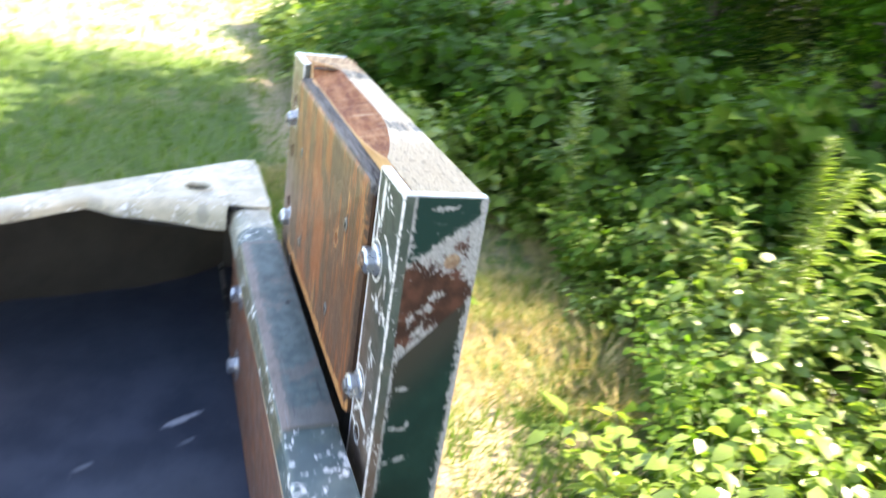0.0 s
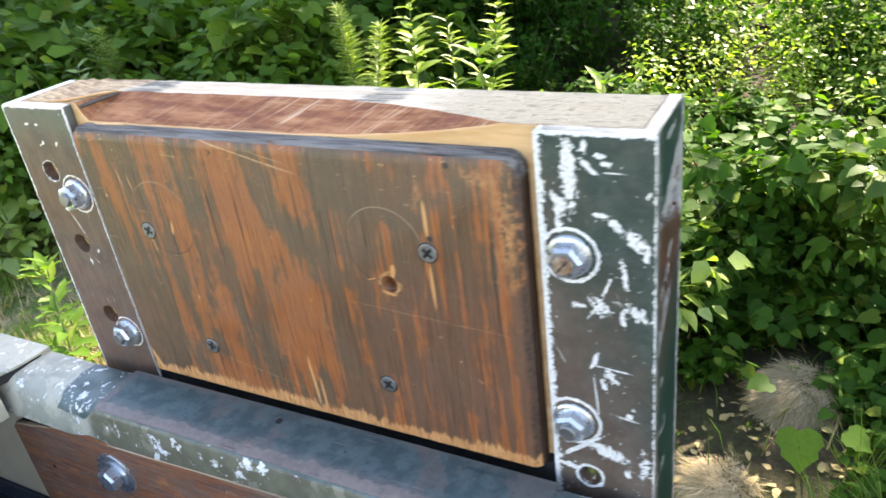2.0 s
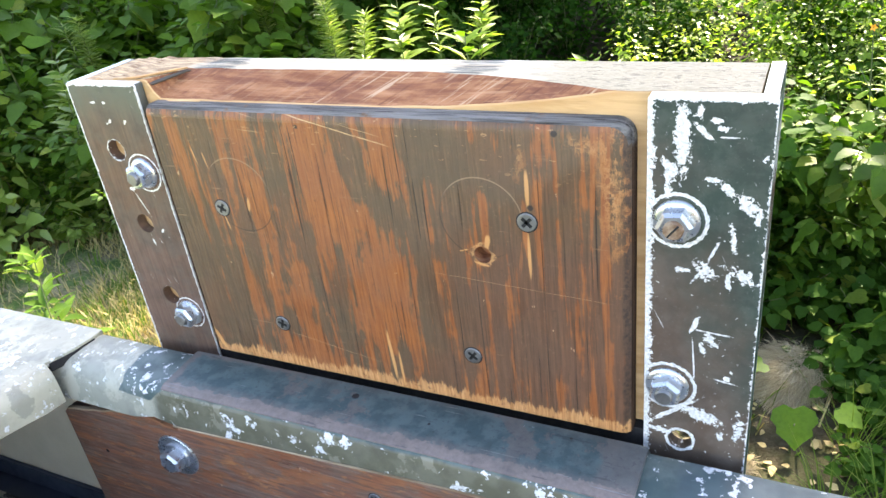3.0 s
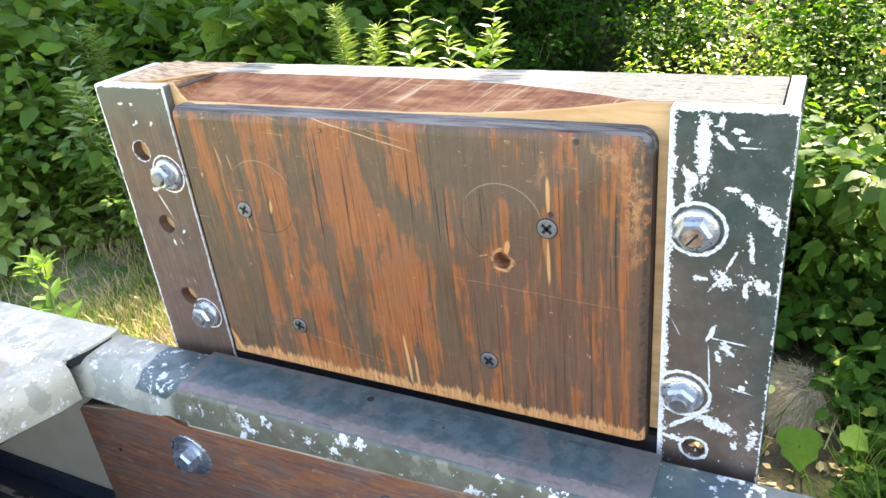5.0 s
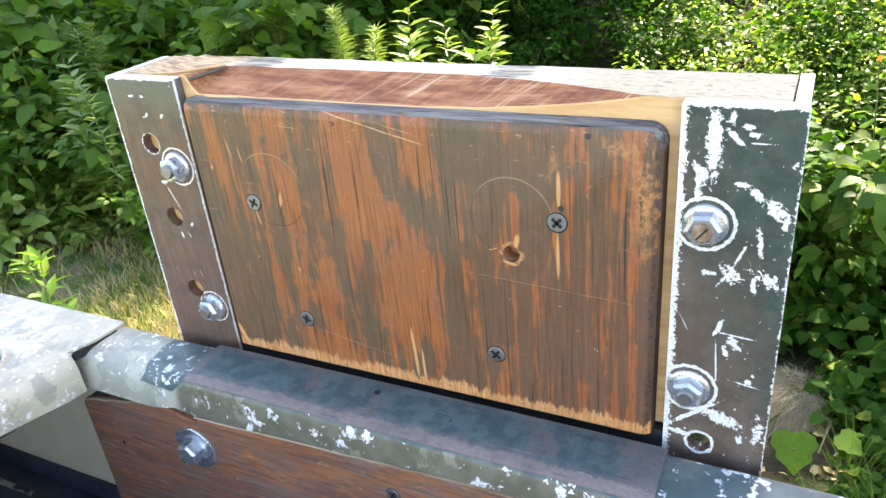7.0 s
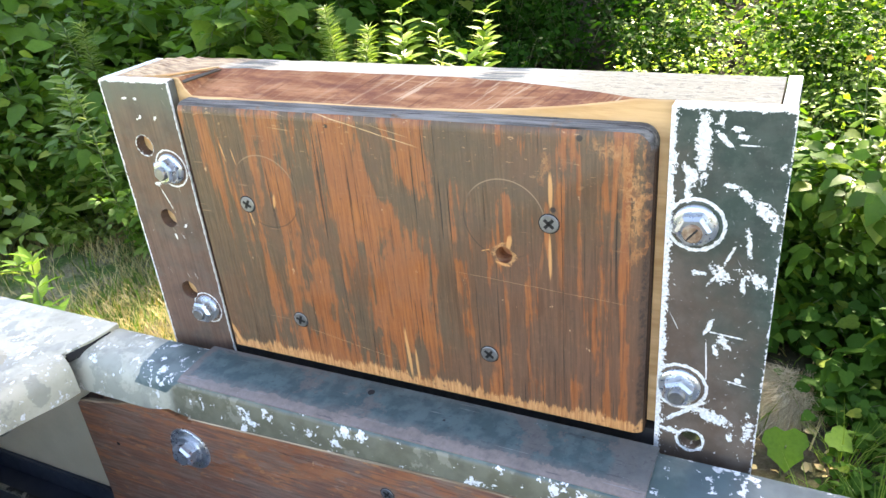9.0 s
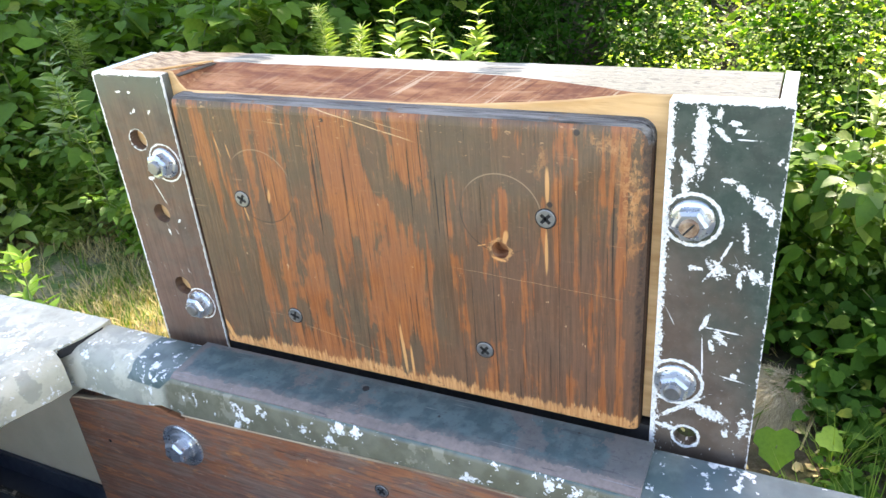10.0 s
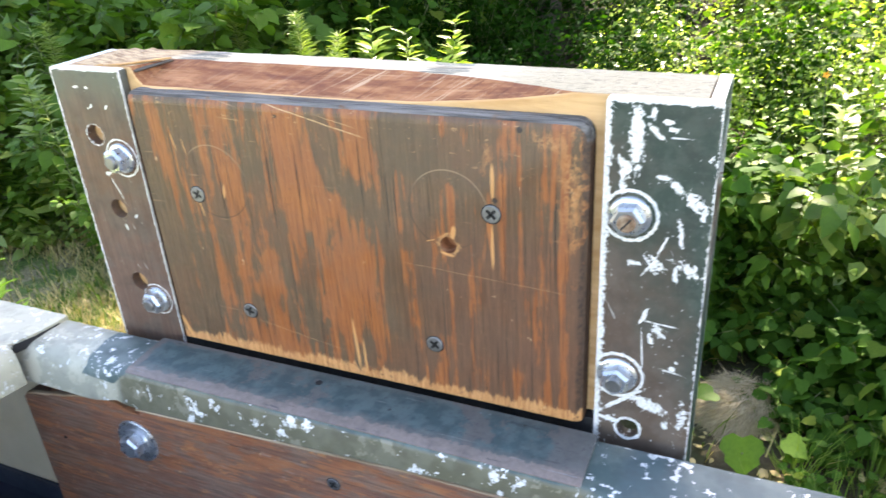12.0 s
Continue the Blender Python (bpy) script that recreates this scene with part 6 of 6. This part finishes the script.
scatter(weeds, [(1, -1.20, 2.10, 0.96, 0.3, 0.05), (1, -1.27, 2.20, 1.02, 2.0, -0.07), (2, -0.94, 2.08, 1.12, 1.9, -0.04), (0, -0.86, 2.16, 0.93, 1.1, 0.09), (2, -0.78, 2.25, 1.06, 2.7, 0.10), (1, -1.75, 2.45, 0.95, 3.4, 0.10),
                (2, -1.5, 2.4, 1.0, 5.2, -0.1), (0, -2.10, 1.62, 0.86, 0.8, 0.12), (2, -2.45, 1.86, 0.70, 1.8, -0.15), (2, -2.30, 1.70, 1.0, 3.1, -0.08), (0, -0.15, 1.48, 0.72, 2.2, 0.10), (2, 0.62, 2.2, 0.8, 4.2, 0.0),
                (1, -2.6, 2.1, 1.0, 5.0, -0.05), (0, -2.75, 2.2, 0.95, 0.5, 0.12), (1, -1.1, 1.80, 0.6, 0.9, 0.1), (1, -0.75, 1.62, 0.55, 4.4, -0.1)])
broad = weed("broad_weed", 43, 0.52, 26, 0.15, LEAF_MID, "broad-leaved green weed beside the tub", 0.34)
scatter([broad], [(0, -1.46, 0.77, 0.95, 0.4, 0.02), (0, -0.66, 2.02, 1.42, 1.4, 0.03), (0, -0.30, 2.1, 1.2, 0.2, 0.04), (0, -1.62, 0.92, 0.8, 2.5, -0.05), (0, -0.40, 1.34, 0.8, 3.0, 0.05)])
pale_broad = weed("broad_weed", 46, 0.60, 34, 0.13, LEAF_PALE, "pale broad-leaved weed in full sun", 0.34)
scatter([pale_broad], [(0, -1.22, 1.78, 1.06, 0.4, 0.03), (0, -1.34, 1.86, 0.92, 2.1, -0.06), (0, -1.02, 1.80, 0.90, 3.6, 0.05), (0, -1.50, 1.74, 0.72, 5.0, -0.05), (0, -0.82, 1.84, 0.86, 1.3, 0.04)])

# grass and straw
def verge(x, y):
    return clumps(x, y, 1.6, -0.05, 2.0) * np.where(x > 0.05, 0.10, 1.0)


blades("verge_grass", 51, 16000, (-3.2, 1.6, 0.25, 2.3), 0.095, 0.0045, BLADE, "short green grass on the verge", verge)
blades("dry_grass", 52, 17000, (-3.2, 1.6, 0.35, 2.0), 0.085, 0.004, STRAW, "dry yellow grass along the path", lambda x, y: clumps(x, y, 1.3, 0.0, 7.0) * np.where(x > 0.05, 0.12, 1.0) * np.where(np.hypot(x + 0.78, y - 0.84) < 0.24, 0.12, 1.0))
blades("lawn_grass", 53, 16000, (-11.0, -2.6, -3.5, 1.9), 0.10, 0.012, BLADE, "mown lawn grass beside the path")


def hay_tuft(seed, at, size, k, label):
    """A rounded heap of dead grass, its strands running down and out."""
    rng = np.random.default_rng(seed)
    v = unit(rng.normal(0, 1, (k, 3)))
    v[:, 2] = np.abs(v[:, 2])
    lump = np.array([1.0 + 0.25 * noise.noise((a * 2.3 + seed, b * 2.3, c * 2.3)) for a, b, c in v])
    places = v * np.array(size) * (lump * rng.uniform(0.70, 1.03, k))[:, None] + np.array(at)
    flow = np.stack([0.5 * v[:, 0] - 0.35, 0.5 * v[:, 1], -0.25 - 0.5 * (1 - v[:, 2])], 1)
    ways = flow + 0.10 * v + rng.normal(0, 0.24, (k, 3))
    me = leaf_mesh("hay_tuft", places, ways, v + rng.normal(0, 0.3, (k, 3)), 0.040 * rng.uniform(0.4, 1.4, k), 0.0012 * np.ones(k), "blade", FUR)
    return tagged(new("hay_tuft", me), label, "dead grass", kind="stuff")


hay_tuft(61, (0.418, 1.40, -0.012), (0.112, 0.11, 0.118), 12000, "rounded tuft of grey dead grass on the ground")
hay_tuft(62, (0.285, 1.06, -0.015), (0.10, 0.09, 0.055), 6000, "low flat heap of dry dead grass on the ground")


def big_leaf_plant():
    thing = base("vine_seedling", (0.44, 1.13, 0), "small vine seedling with one large lobed leaf", "plant")
    bm = bmesh.new()
    tube(bm, [(0.44, 1.15, -0.02), (0.435, 1.14, 0.06), (0.44, 1.125, 0.115)], [0.003, 0.002, 0.0015], 5)
    part("stem", bm, STEM, thing)
    for at, way, up, size in (((0.435, 1.15, 0.135), (0.1, -0.6, -0.55), (0.0, -0.6, 0.8), 0.09), ((0.53, 1.22, 0.10), (0.8, -0.4, -0.3), (0, -0.3, 1), 0.06), ((0.36, 1.28, 0.15), (-0.6, -0.5, 0.1), (0, -0.2, 1.0), 0.06)):
        mesh_part("leaf", leaf_mesh("leaf", np.array([at]), np.array([way]), np.array([up]), [size], [size * 1.08], "lobed", LEAF_MID), thing)
    return thing


big_leaf_plant()


def leaf_litter():
    rng = np.random.default_rng(71)
    k = 110
    x, y = rng.uniform(0.2, 0.75, k), rng.uniform(1.0, 1.5, k)
    z = np.array([ground_height(a, b) for a, b in zip(x, y)]) + rng.uniform(0.004, 0.02, k)
    a = rng.uniform(0, 6.28, k)
    size = rng.uniform(0.014, 0.034, k)
    me = leaf_mesh("leaf_litter", np.stack([x, y, z], 1), np.stack([np.cos(a), np.sin(a), rng.normal(0, 0.2, k)], 1), np.array([0, 0, 1.0]) + rng.normal(0, 0.3, (k, 3)), size, size * 0.6, "ovate", STRAW)
    return tagged(new("leaf_litter", me), "dry brown fallen leaves on the ground", "leaf litter", kind="stuff")


leaf_litter()


def orange_flower():
    """A thin leafy stem that ends in one small orange flower."""
    x, y, z = 0.53, 2.1, 0.735
    thing = base("orange_flower", (x, y, 0), "single orange flower on a thin green stem", "flower")
    bm = bmesh.new()
    tube(bm, [(x + 0.06, y + 0.04, -0.02), (x + 0.03, y + 0.03, 0.4), (x, y, z)], [0.004, 0.003, 0.0015], 5)
    part("stem", bm, STEM, thing)
    a = np.arange(5) * 1.257
    ways = np.stack([np.cos(a), -0.5 + 0 * a, np.sin(a)], 1)
    mesh_part("petals", leaf_mesh("petals", np.tile([[x, y, z]], (5, 1)), ways, np.tile([[0.0, -1.0, 0.4]], (5, 1)), np.full(5, 0.012), np.full(5, 0.008), "ovate", FLOWER), thing)


orange_flower()


def path_tufts():
    """Arching grass clumps by the tuft and on the verge."""
    rng = np.random.default_rng(81)
    for x, y, s, material, label in ((0.56, 1.18, 0.8, BLADE, "arching clump of green grass blades"), (0.71, 1.20, 0.9, BLADE, "arching clump of green grass blades"), (0.52, 0.96, 0.8, BLADE, "arching clump of green grass blades"), (0.62, 1.02, 1.0, BLADE, "arching clump of green grass blades"), (0.80, 0.95, 0.9, BLADE, "arching clump of green grass blades"),
                                     (-0.62, 1.05, 1.0, STRAW, "clump of dry straw-coloured grass"), (-0.85, 1.22, 1.1, STRAW, "clump of dry straw-coloured grass"),
                                     (-0.98, 1.0, 0.9, BLADE, "arching clump of green grass blades"), (-1.15, 1.3, 1.1, STRAW, "clump of dry straw-coloured grass")):
        thing = base("grass_clump", (x, y, 0), label, "grass", "grass clumps on the verge")
        k = 46
        a = rng.uniform(0, 2 * np.pi, k)
        r = rng.uniform(0, 0.05, k)
        places = np.stack([x + np.cos(a) * r, y + np.sin(a) * r, np.full(k, ground_height(x, y) - 0.005)], 1)
        tilt = rng.uniform(0.2, 1.3, k)
        ways = np.stack([np.cos(a) * tilt, np.sin(a) * tilt, np.ones(k)], 1)
        ups = np.stack([-np.cos(a), -np.sin(a), tilt], 1)
        mesh_part("tuft", leaf_mesh("tuft", places, ways, ups, 0.20 * s * rng.uniform(0.5, 1.2, k), 0.0032 * np.ones(k), "blade", material), thing)


path_tufts()
